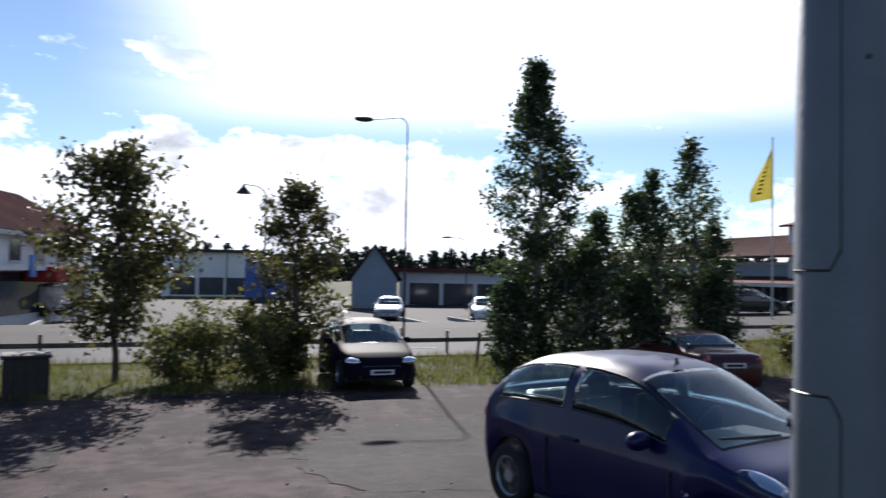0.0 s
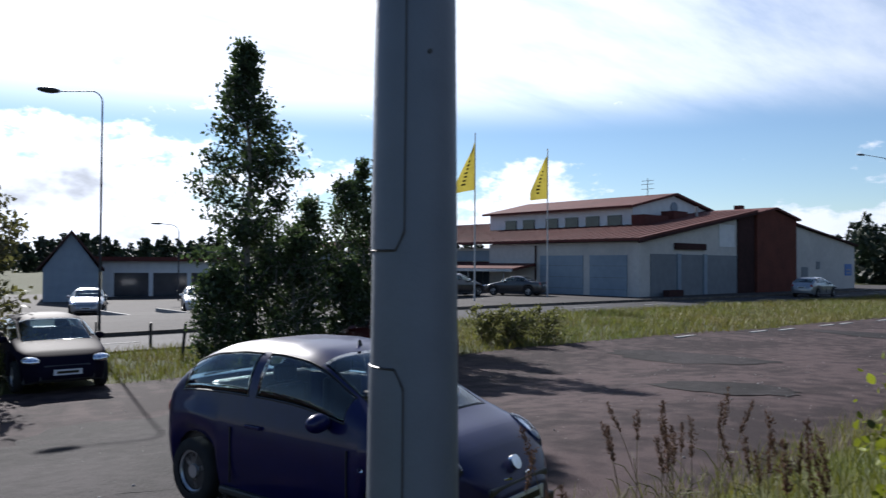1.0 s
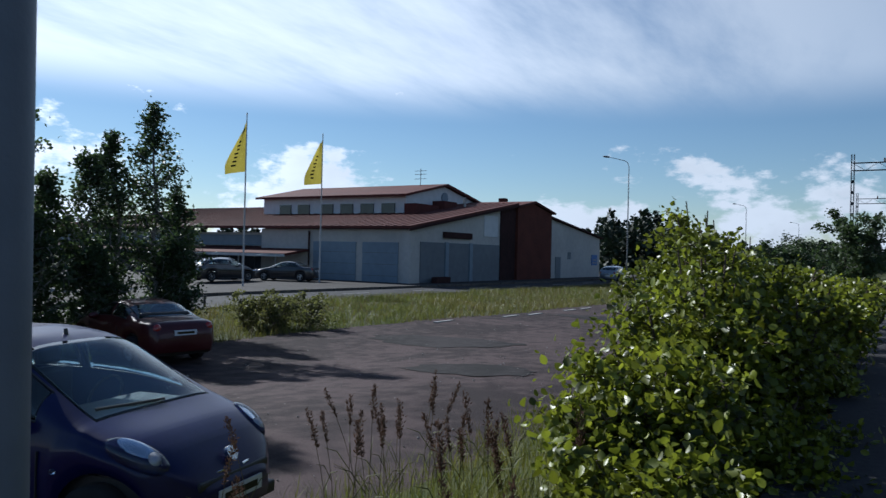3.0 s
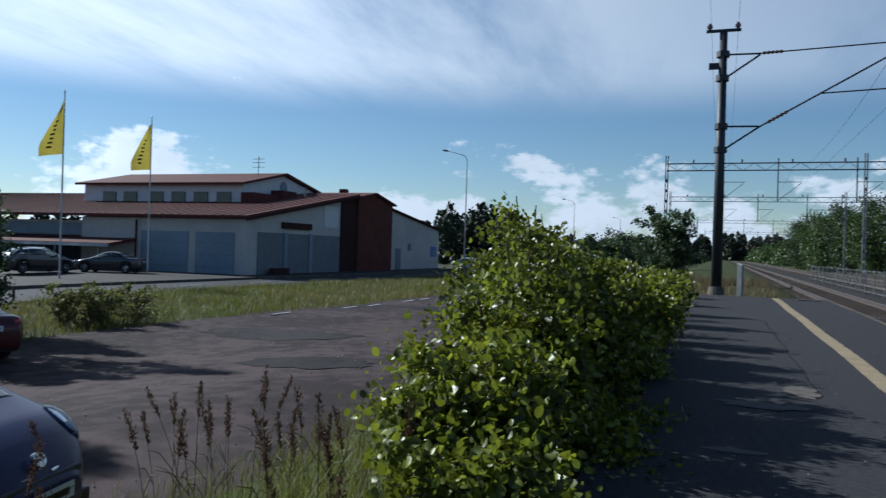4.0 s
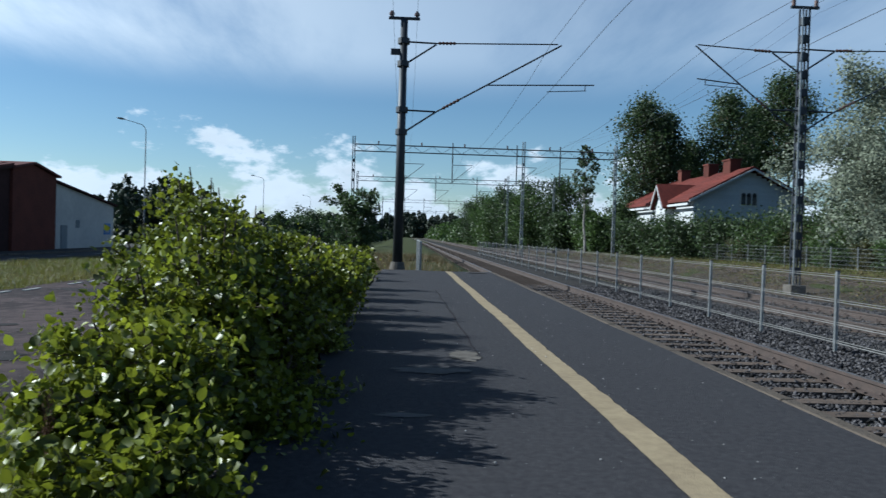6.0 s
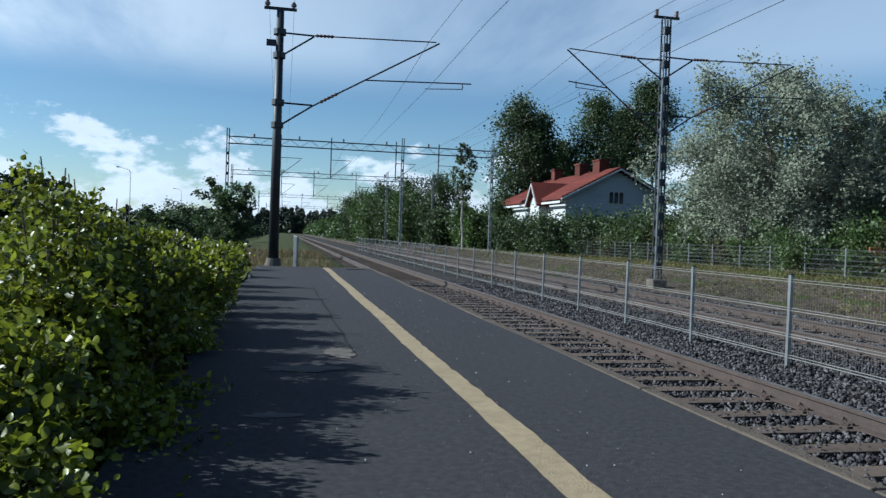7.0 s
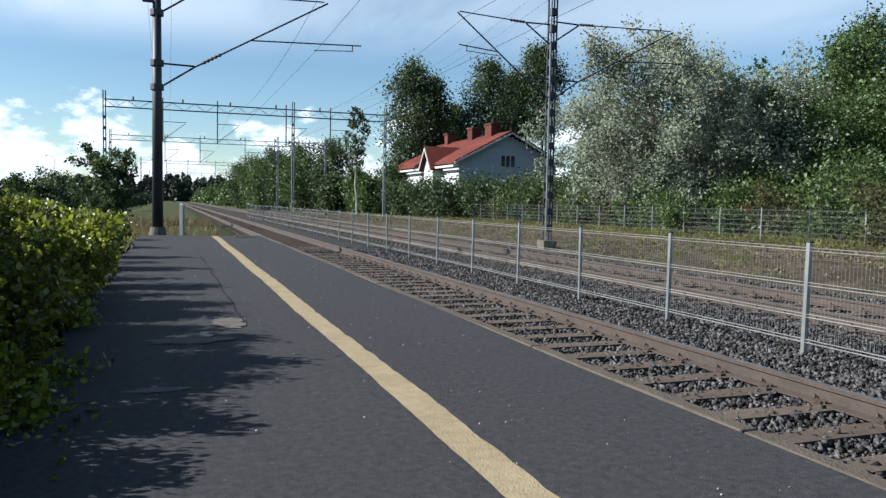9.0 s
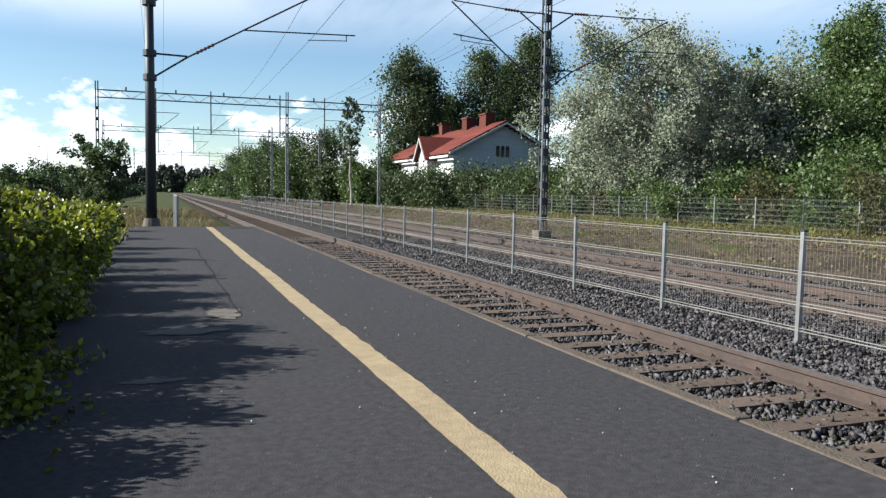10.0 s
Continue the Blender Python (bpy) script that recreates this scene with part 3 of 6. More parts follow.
def fence(x, y0, count, pitch, base, height, label, group, lean=0.0, mesh_step=0.05, post_r=0.027, x1=None, rails=None, wire=0.0009, metal=None):
    t = thing("wire_fence", label, "fence", pose(x, y0, base), group=group)
    x1 = x if x1 is None else x1
    post = mesh_of(B(-post_r, -post_r, -0.35, post_r, post_r, height + 0.03, 0.006), "post", GALVANISED)
    cap = mesh_of(B(-post_r - 0.004, -post_r - 0.004, height + 0.03, post_r + 0.004, post_r + 0.004, height + 0.05, 0.003), "post_cap", BLACK)
    panel = mesh_of(fence_panel(pitch, height - 0.12, 0.1, mesh_step, rails or [0.13, 0.42, 0.78, height - 0.06], wire), "mesh_panel", metal or FENCE_WIRE)
    rng = np.random.default_rng(int(x * 7))
    for k in range(count):
        dx = (x1 - x) * k / count
        m = pose(dx, k * pitch, 0, rng.normal() * 0.4, rng.normal() * 0.5)
        p = piece("post", post, t, m)
        piece("post_cap", cap, p)
        piece("mesh_panel", panel, t, pose(dx, k * pitch, 0))
    return t


fence(6.93, 6.52 - 2.52 * 4, 30, 2.52, -0.50, 1.235, "low galvanised wire mesh fence between two tracks", "station fences")
fence(24.0, -8.0, 46, 2.6, -0.12, 1.3, "galvanised wire mesh fence along the trackside bushes", "station fences", mesh_step=0.1, rails=[0.12, 0.33, 0.55, 0.77, 0.99, 1.22], wire=0.0012, metal=GALVANISED)


# ---- masts, overhead line ----
def insulator(bm, p, q, n=5):
    """A ribbed insulator turned about the line from p to q, as one skin."""
    p, q = Vector(p), Vector(q)
    d = q - p
    u = d.orthogonal().normalized()
    v = d.normalized().cross(u)
    rings = []
    for k in range(2 * n + 1):
        c, r = p + d * (k / (2 * n)), 0.06 if k % 2 else 0.03
        rings.append([bm.verts.new(c + (u * math.cos(a * math.pi / 4) + v * math.sin(a * math.pi / 4)) * r) for a in range(8)])
    for a, b in zip(rings, rings[1:]):
        for i in range(8):
            bm.faces.new((a[i], a[(i + 1) % 8], b[(i + 1) % 8], b[i]))
    bm.faces.new(rings[0][::-1])
    bm.faces.new(rings[-1])
    bmesh.ops.recalc_face_normals(bm, faces=bm.faces)


def cantilever(parent, y, side, x0, tip_x, z_top, z_low, contact_x):
    """The bracket that holds the wires over one track: stay, strut and registration arm."""
    s = side
    part("stay", R((x0 + s * 1.0, y, z_top - 0.02), (tip_x, y, z_top + 0.12), 0.022), DARK_STEEL, parent)
    for z in (z_top, z_low + 0.85):
        part("bracket_arm", R((x0, y, z), (x0 + s * 1.1, y, z - 0.02), 0.03), DARK_STEEL, parent)
        part("bracket_strut", R((x0, y, z - 0.80), (x0 + s * 1.1, y, z - 0.05), 0.03), DARK_STEEL, parent)
    bm = bmesh.new()
    insulator(bm, (x0 + s * 1.15, y, z_top - 0.01), (x0 + s * 1.75, y, z_top + 0.01))
    part("insulator", bm, PORCELAIN, parent)
    a, b = Vector((x0 + s * 1.1, y, z_low + 0.80)), Vector((tip_x, y, z_top + 0.02))
    part("strut_tube", R(a, b + (b - a) * 0.03, 0.028), DARK_STEEL, parent)
    bm = bmesh.new()
    insulator(bm, a.lerp(b, 0.06), a.lerp(b, 0.2))
    part("insulator", bm, PORCELAIN, parent)
    m = a.lerp(b, 0.42)
    end = (contact_x + s * 1.0, y, m.z + 0.14)
    part("registration_tube", R(m, end, 0.022), DARK_STEEL, parent)
    bm = chain(bmesh.new(), [Vector(end) - Vector((s * 0.3, 0, 0.0)), Vector(end) - Vector((s * 0.3, 0, 0.22))], [0.018, 0.018], 6)
    rod(bm, Vector(end) - Vector((s * 0.3, 0, 0.2)), (contact_x - s * 0.6, y, m.z - 0.14), 0.014)
    part("steady_arm", bm, DARK_STEEL, parent)


def mast(x, y, top, base):
    t = thing("catenary_mast", "dark round steel railway catenary mast at the platform end", "mast", group="catenary masts")
    part("shaft", R((x, y, base), (x, y, top), 0.17, 0.118, 20), DARK_STEEL, t, smooth=True)
    bm = bmesh.new()
    rod(bm, (x, y, base), (x, y, base + 0.25), 0.27, 0.22, 16)
    part("foot", bm, CONCRETE, t)
    part("crosshead", B(x - 0.52, y - 0.05, top - 0.02, x + 0.52, y + 0.05, top + 0.06), DARK_STEEL, t)
    for s in (-1, 1):
        bm = R((x + s * 0.42, y, top + 0.06), (x + s * 0.42, y, top + 0.26), 0.05)
        rod(bm, (x + s * 0.42, y, top + 0.12), (x + s * 0.42, y, top + 0.2), 0.09)
        part("pin_insulator", bm, PORCELAIN, t)
    for z in (7.61, 6.85, 5.32, 4.58):
        part("mast_collar", R((x, y, z - 0.09), (x, y, z + 0.09), 0.205, n=14), DARK_STEEL, t)
    part("side_bracket", B(x - 0.42, y - 0.04, 7.15, x - 0.1, y + 0.04, 7.35), DARK_STEEL, t)
    cantilever(t, y, 1, x, 4.98, 7.6, 4.47, 5.25)
    return t


mast(-0.22, 25.3, 8.35, -0.02)


def lattice_mast(x, y, top, base):
    t = thing("lattice_mast", "grey steel lattice catenary mast between tracks", "mast", group="catenary masts")
    w = 0.115
    for sx in (-1, 1):
        for sy in (-1, 1):
            part("mast_leg", B(x + sx * w - 0.025, y + sy * w - 0.025, base, x + sx * w + 0.025, y + sy * w + 0.025, top), GALVANISED if sx < 0 and sy < 0 else DARK_STEEL, t)
    k, z = 0, base + 0.4
    while z < top - 0.2:
        bm = bmesh.new()
        for sy in (-1, 1):
            box(bm, x - w, y + sy * w - 0.008, z, x + w, y + sy * w + 0.008, z + 0.26)
        for sx in (-1, 1):
            box(bm, x + sx * w - 0.008, y - w, z, x + sx * w + 0.008, y + w, z + 0.26)
        part("batten", bm, DARK_STEEL, t)
        z += 0.62
        k += 1
    part("foot", B(x - 0.28, y - 0.28, base - 0.5, x + 0.28, y + 0.28, base + 0.06, 0.03), CONCRETE, t)
    part("crosshead", B(x - 0.5, y - 0.05, top, x + 0.5, y + 0.05, top + 0.08), DARK_STEEL, t)
    for s in (-1, 1):
        part("pin_insulator", R((x + s * 0.4, y, top + 0.08), (x + s * 0.4, y, top + 0.3), 0.07), PORCELAIN, t)
    cantilever(t, y, -1, x, 9.9, 7.88, 5.02, 10.9)
    cantilever(t, y, 1, x, 18.88, 8.0, 5.02, 18.4)
    return t


lattice_mast(13.63, 25.6, 9.4, -0.25)


def truss(bm, x0, x1, y, z, h, w, step):
    for sy in (-1, 1):
        for zz in (z, z + h):
            rod(bm, (x0, y + sy * w, zz), (x1, y + sy * w, zz), 0.026, n=5)
    k = 0
    x = x0
    while x < x1 - 0.01:
        for sy in (-1, 1):
            rod(bm, (x, y + sy * w, z if k % 2 else z + h), (min(x + step, x1), y + sy * w, z + h if k % 2 else z), 0.009, n=4)
        x += step
        k += 1


def portal(y, xs, z, dark):
    t = thing("catenary_portal", "steel lattice portal carrying overhead wires across the tracks", "portal", group="catenary portals")
    mat = DARK_STEEL
    for k, x in enumerate(xs):
        bm = bmesh.new()
        base = float(ground_height(np.array(x), np.array(y)))
        for s in (-1, 1):
            box(bm, x + s * 0.085 - 0.035, y - 0.08, base, x + s * 0.085 + 0.035, y + 0.08, z + 1.2)
        n = int((z - base) / 0.8)
        for j in range(n):
            box(bm, x - 0.085, y - 0.06, base + 0.5 + j * 0.8, x + 0.085, y + 0.06, base + 0.72 + j * 0.8)
        part("portal_post", bm, mat if k == 0 else GALVANISED, t)
    bm = bmesh.new()
    truss(bm, xs[0], xs[-1], y, z, 0.55, 0.2, 0.8)
    part("portal_beam", bm, mat, t)
    for x in (0.6, 4.6, 9.9, 13.5):
        part("drop_bracket", R((x - 0.9, y, z + 0.9), (x - 0.9, y, z - 2.4), 0.05, n=6), mat, t)
        bm = R((x - 0.9, y, z - 0.9), (x + 0.8, y, z - 0.9), 0.025, n=5)
        rod(bm, (x - 0.9, y, z - 2.3), (x + 0.7, y, z - 1.0), 0.025, n=5)
        part("bracket_arm", bm, mat, t)
    for x in np.linspace(xs[0] + 2, xs[-1] - 2, 6):
        part("pin_insulator", R((float(x), y, z + 0.55), (float(x), y, z + 0.85), 0.07, n=6), PORCELAIN, t)
    return t


portal(62, [-4.38, 9.56, 17.24], 7.88, False)
portal(97, [-6.3, 13.0, 19.0], 7.9, False)
portal(160, [-5.0, 16.0], 8.0, True)
portal(230, [-5.0, 16.0], 8.0, True)


def wires():
    """Contact and carrier wires, sagging between their supports."""
    spans = [-40, 25.4, 62, 97, 160, 230, 300]
    for x in (4.7, 9.95):
        t = thing("overhead_wire", "thin dark overhead contact and carrier wires", "overhead wire", group="overhead wires")
        for z, sag, name in ((6.15, 0.05, "contact_wire"), (7.75, 0.75, "carrier_wire")):
            pts = []
            for a, b in zip(spans, spans[1:]):
                for k in range(8):
                    u = k / 8
                    pts.append(Vector((x + 0.2 * math.sin(a), a + (b - a) * u, z - sag * 4 * u * (1 - u))))
            part(name, chain(bmesh.new(), pts, [0.008] * len(pts), 4), WIRE, t)
    for x, z in ((-0.6, 8.75), (0.22, 8.75), (13.3, 9.2), (14.0, 9.2)):
        pts = [Vector((x, a + (b - a) * u / 6, z - 0.9 * 4 * u / 6 * (1 - u / 6))) for a, b in zip(spans, spans[1:]) for u in range(6)]
        ob = part("feeder_wire", chain(bmesh.new(), pts, [0.005] * len(pts), 4), WIRE)
        tagged(ob, "thin dark feeder wire along the mast tops", "overhead wire", "overhead wires")


wires()


# ---- red-roofed hall across the road ----
def hall():
    X, Y0, Y1 = -29.5, 42.0, 78.0
    g = GZ + 0.1
    t = thing("commercial_hall", "grey rendered commercial hall with red metal roofs and a brick tower", "building")

    def wall(name, bm, mat, label=""):
        return part(name, bm, mat, t, label)

    def slab_y(outline, x0, x1):
        """An outline in y and z drawn out along x."""
        bm = bmesh.new()
        prism(bm, outline, x0, x1)
        bmesh.ops.transform(bm, matrix=Matrix(((0, 1, 0, 0), (1, 0, 0, 0), (0, 0, 1, 0), (0, 0, 0, 1))), verts=bm.verts)
        bmesh.ops.recalc_face_normals(bm, faces=bm.faces)
        return bm

    # body: a low eave at the near end, rising to the tower
    wall("gable_wall", slab_y([(Y0, g - 0.3), (57.5, g - 0.3), (57.5, 5.35), (Y0, 2.75)], X - 14, X), STUCCO)
    wall("store_wall", B(-72, Y0 + 0.8, g - 1.2, X - 9.2, Y0 + 18, 2.5), STUCCO)
    wall("end_wall", slab_y([(64.6, g - 0.3), (Y1, g - 0.3), (Y1, 3.15), (64.6, 4.7)], X - 12, X), STUCCO, "pale rendered end wall")
    wall("tower_wall", slab_y([(57.6, g - 0.3), (64.6, g - 0.3), (64.6, 5.05), (60.6, 5.75), (57.6, 5.2)], X - 7, X + 0.35), BRICK, "red brick stair tower")
    # the tower's side in shade: the shade is painted with the dark roof brown
    wall("shaded_tower_side", B(X - 2, 55.0, g - 0.3, X + 0.12, 57.6, 5.15), ROOF_DARK, "tower's side wall with its shade put into a dark brown colour")
    # roofs
    wall("lower_roof", slab_y([(Y0 - 0.6, 2.78), (57.6, 5.42), (57.6, 5.62), (Y0 - 0.6, 2.98)], -72, X + 0.45), ROOF_RED)
    wall("tower_roof", slab_y([(57.3, 5.22), (60.6, 5.80), (65.0, 5.02), (65.0, 5.18), (60.6, 5.98), (57.3, 5.40)], X - 7.2, X + 0.6), ROOF_RED)
    wall("end_roof", slab_y([(64.6, 4.72), (Y1 + 0.3, 3.12), (Y1 + 0.3, 3.28), (64.6, 4.9)], X - 12, X + 0.3), ROOF_DARK)
    wall("fascia", slab_y([(Y0 - 0.7, 2.62), (57.4, 5.25), (57.4, 5.42), (Y0 - 0.7, 2.8)], X + 0.45, X + 0.52), ROOF_DARK)
    # upper storey behind
    wall("upper_wall", slab_y([(50.0, 3.5), (63.0, 3.5), (63.0, 5.6), (55.8, 7.0), (50.0, 5.8)], -51.5, X - 6.0), BLUE_STUCCO)
    wall("upper_roof", slab_y([(49.4, 5.72), (55.8, 7.05), (63.6, 5.55), (63.6, 5.72), (55.8, 7.25), (49.4, 5.9)], -52, X - 5.6), ROOF_RED)
    for k in range(6):
        x = -49.4 + k * 2.2 + (0.5 if k > 1 else 0)
        w = wall("window", B(x, 49.9, 4.15, x + 1.35, 50.05, 5.2), WINDOW)
        part("window_frame", B(x - 0.06, 49.88, 4.08, x + 1.41, 49.97, 4.16), TIMBER_WHITE, w)
    wall("round_vent", R((X - 6.05, 55.8, 6.0), (X - 5.9, 55.8, 6.0), 0.5, n=12), GREY_PANEL)
    for y, h in ((61.0, 0.6),):
        wall("chimney", B(X - 3.4, y, 5.3, X - 2.8, y + 0.7, 5.75 + h), BRICK)
    wall("roof_unit", B(X - 5.6, 49.2, 4.2, X - 4.4, 52.5, 5.1), ROOF_RED)
    wall("roof_unit", B(X - 5.4, 53.0, 4.6, X - 4.2, 55.0, 5.55), ROOF_RED)
    wall("flue", R((X - 3, 54.3, 5.0), (X - 3, 54.3, 5.9), 0.12), GALVANISED)
    # roof sheets' standing seams
    bm = bmesh.new()
    for k in range(60):
        x = -71 + k * 0.7
        bm2 = slab_y([(Y0 - 0.6, 2.98), (57.6, 5.62), (57.6, 5.66), (Y0 - 0.6, 3.02)], x, x + 0.05)
        me = bpy.data.meshes.new("seam")
        bm2.to_mesh(me)
        bm2.free()
        bm.from_mesh(me)
        bpy.data.meshes.remove(me)
    wall("roof_seams", bm, ROOF_RED)
    # gates and panels
    for x0, x1 in ((X - 8.6, X - 4.6), (X - 4.0, X - 0.9)):
        d = wall("gate", B(x0, Y0 - 0.06, g - 0.6, x1, Y0 + 0.1, 1.85), GREY_PANEL)
        for k in range(3):
            z = g - 0.3 + (k + 1) * 0.8
            part("gate_joint", B(x0, Y0 - 0.075, z, x1, Y0 - 0.055, z + 0.03), SLAB_PANEL, d)
    wall("corner_pier", B(X - 0.55, Y0 - 0.12, g - 0.6, X + 0.12, Y0 + 0.5, 2.72), STUCCO)
    for y0, y1 in ((43.3, 46.4), (47.0, 49.9), (50.5, 54.9)):
        wall("wall_panel", B(X - 0.1, y0, g - 0.3, X + 0.06, y1, 1.95), SLAB_PANEL)
    for y0 in (46.5, 50.0):
        wall("pilaster", B(X - 0.1, y0, g - 0.3, X + 0.12, y0 + 0.45, 2.0), GREY_PANEL)
    wall("sign_bar", B(X, 46.2, 2.3, X + 0.2, 50.2, 2.75), ROOF_DARK, "dark sign bar with unreadable lettering")
    wall("high_window", B(X - 0.05, 52.3, 2.6, X + 0.04, 54.6, 4.3), BLUE_STUCCO)
    wall("planter", B(X + 0.4, 44.2, g - 0.3, X + 0.9, 46.0, g + 0.5, 0.03), ROOF_DARK)
    d = wall("side_door", B(X - 0.05, 66.3, g, X + 0.06, 67.5, g + 2.1), SLAB_PANEL)
    part("door_handle", B(X + 0.05, 66.42, g + 1.0, X + 0.12, 66.55, g + 1.06), GALVANISED, d)
    wall("vent_grille", B(X, 69.3, 0.9, X + 0.06, 70.0, 1.6), SLAB_PANEL)
    wall("wall_sign", B(X, 75.6, 0.3, X + 0.06, 77.2, 1.4), SIGN_BLUE, "small blue wall sign with white bars")
    for z in (0.5, 0.8):
        wall("sign_stroke", B(X + 0.06, 75.9, z, X + 0.07, 76.9, z + 0.12), WHITE_PAINT)
    # shop front with canopy
    wall("shop_front", B(-72, Y0 + 0.68, g - 1.0, X - 9.3, Y0 + 0.78, 1.0), WINDOW, "dark shop windows under the canopy")
    for k in range(22):
        x = -71 + k * 1.45
        wall("mullion", B(x, Y0 + 0.6, g - 1.0, x + 0.09, Y0 + 0.69, 1.0), SLAB_PANEL)
    wall("canopy", slab_y([(Y0 - 2.6, 0.72), (Y0 + 0.8, 1.25), (Y0 + 0.8, 1.4), (Y0 - 2.6, 0.9)], -72, X - 9.0), ROOF_RED)
    wall("canopy_gutter", B(-72, Y0 - 2.75, 0.66, X - 9.0, Y0 - 2.6, 0.86), TIMBER_WHITE)
    wall("sign_band", B(-72, Y0 + 0.62, 1.45, X - 9.2, Y0 + 0.72, 2.3), GREY_PANEL)
    for k in range(9):
        wall("canopy_post", R((-70 + k * 3.8, Y0 - 2.4, g - 1.0), (-70 + k * 3.8, Y0 - 2.4, 0.75), 0.06), GALVANISED)
    wall("downpipe", R((X - 9.0, Y0 - 0.1, g - 0.5), (X - 9.0, Y0 - 0.1, 2.6), 0.07), ROOF_DARK)
    bm = R((X - 8, 55, 7.0), (X - 8, 55, 8.6), 0.03)
    for z in (7.7, 8.1, 8.4):
        rod(bm, (X - 8.6, 55, z), (X - 7.4, 55, z), 0.02)
    wall("roof_aerial", bm, WIRE)


hall()


SWAP = Matrix(((0, 1, 0, 0), (1, 0, 0, 0), (0, 0, 1, 0), (0, 0, 0, 1)))     # x and y change places


# ---- wooden station house across the tracks ----
def station_house():
    x0, x1, y0, y1 = 25.5, 35.6, 66.0, 86.0
    g, eave, ridge = -0.2, 5.25, 7.9
    xm = (x0 + x1) / 2
    t = thing("station_house", "old white and pale grey wooden house with red tiled roof", "house")
    bm = bmesh.new()
    prism(bm, [(x0, g), (x1, g), (x1, eave), (xm, ridge - 0.3), (x0, eave)], y0, y1)
    part("wall", bm, TIMBER_GREY, t, "pale blue-grey boarded gable")
    side = part("side_wall", B(x0 - 0.03, y0 + 0.05, g, x0 - 0.005, y1, eave), TIMBER_WHITE, t, "sunlit white boarded side wall")
    for k in range(34):
        z = g + 0.3 + k * 0.22
        half = min(xm - x0, max(0.2, (ridge - 0.3 - z) / (ridge - 0.3 - eave) * (xm - x0))) if z > eave else xm - x0
        if half > 0.3 and z < ridge - 0.5:
            part("board", B(xm - half, y0 - 0.025, z, xm + half, y0 - 0.004, z + 0.195), TIMBER_GREY, t)
    for s in (-1, 1):
        bm = bmesh.new()
        e = x0 - 0.7 if s < 0 else x1 + 0.7
        ze = eave - 0.7 * (ridge - eave) / (xm - x0)
        prism(bm, [(e, ze), (xm, ridge), (xm, ridge + 0.22), (e, ze + 0.2)], y0 - 0.7, y1 + 0.7)
        roof = part("roof", bm, TILE_RED, t)
        n = 14
        for k in range(n):
            u0 = k / n
            xa, za = e + (xm - e) * u0, ze + 0.2 + (ridge + 0.22 - ze - 0.2) * u0
            xb, zb = e + (xm - e) * (u0 + 1 / n), ze + 0.2 + (ridge + 0.22 - ze - 0.2) * (u0 + 1 / n)
            bm = bmesh.new()
            prism(bm, [(xa, za + 0.002), (xa, za + 0.05), (xb, zb + 0.012), (xb, zb + 0.002)], y0 - 0.68, y1 + 0.68)
            part("tile_course", bm, TILE_RED, roof)
        bm = bmesh.new()
        prism(bm, [(e, ze - 0.12), (xm, ridge - 0.12), (xm, ridge + 0.05), (e, ze + 0.1)], y0 - 0.78, y0 - 0.705)
        part("bargeboard", bm, TIMBER_WHITE, t, "white bargeboard")
    part("eaves_gutter", B(x0 - 0.85, y0 - 0.7, eave - 0.72, x0 - 0.68, y1, eave - 0.52), TIMBER_WHITE, t)
    for y, w in ((68.6, 1.6), (73.6, 1.3), (81.0, 1.0)):
        c = part("chimney", B(xm - 0.75, y, ridge - 0.9, xm + 0.25, y + w, ridge + 1.05), BRICK, t)
        part("chimney_cap", B(xm - 0.83, y - 0.08, ridge + 1.05, xm + 0.33, y + w + 0.08, ridge + 1.2), BRICK, c)
    # gable window of three arched lights
    wz, wx = 5.3, xm - 0.1
    w = part("window", B(wx - 0.85, y0 - 0.06, wz - 0.75, wx + 0.85, y0 - 0.03, wz + 0.75), TIMBER_WHITE, t)
    for k in (-1, 0, 1):
        bm = B(wx + k * 0.5 - 0.19, y0 - 0.075, wz - 0.6, wx + k * 0.5 + 0.19, y0 - 0.062, wz + 0.3)
        rod(bm, (wx + k * 0.5, y0 - 0.075, wz + 0.3), (wx + k * 0.5, y0 - 0.062, wz + 0.3), 0.19, n=16)
        part("pane", bm, WINDOW, w)
    # side dormer gable towards the tracks
    dy = 72.2
    bm = bmesh.new()
    prism(bm, [(dy - 1.35, eave - 0.5), (dy + 1.35, eave - 0.5), (dy + 1.35, 4.7), (dy, 6.5), (dy - 1.35, 4.7)], x0 - 0.9, xm - 1.0)
    bmesh.ops.transform(bm, matrix=SWAP, verts=bm.verts)
    bmesh.ops.recalc_face_normals(bm, faces=bm.faces)
    part("dormer_wall", bm, TIMBER_WHITE, t)
    for s in (-1, 1):
        bm = bmesh.new()
        pts = [(dy + s * 1.85, 4.35), (dy, 6.62), (dy, 6.82), (dy + s * 1.85, 4.55)]
        prism(bm, pts, x0 - 1.3, xm - 0.6)
        bmesh.ops.transform(bm, matrix=SWAP, verts=bm.verts)
        bmesh.ops.recalc_face_normals(bm, faces=bm.faces)
        part("dormer_roof", bm, TILE_RED, t)
        bm = bmesh.new()
        prism(bm, [(p, q - 0.15) for p, q in pts], x0 - 1.4, x0 - 1.32)
        bmesh.ops.transform(bm, matrix=SWAP, verts=bm.verts)
        bmesh.ops.recalc_face_normals(bm, faces=bm.faces)
        part("dormer_bargeboard", bm, TIMBER_WHITE, t)
    part("porch_wall", B(x0 - 0.9, dy - 1.35, g, x0, dy + 1.35, eave - 0.5), TIMBER_WHITE, t)
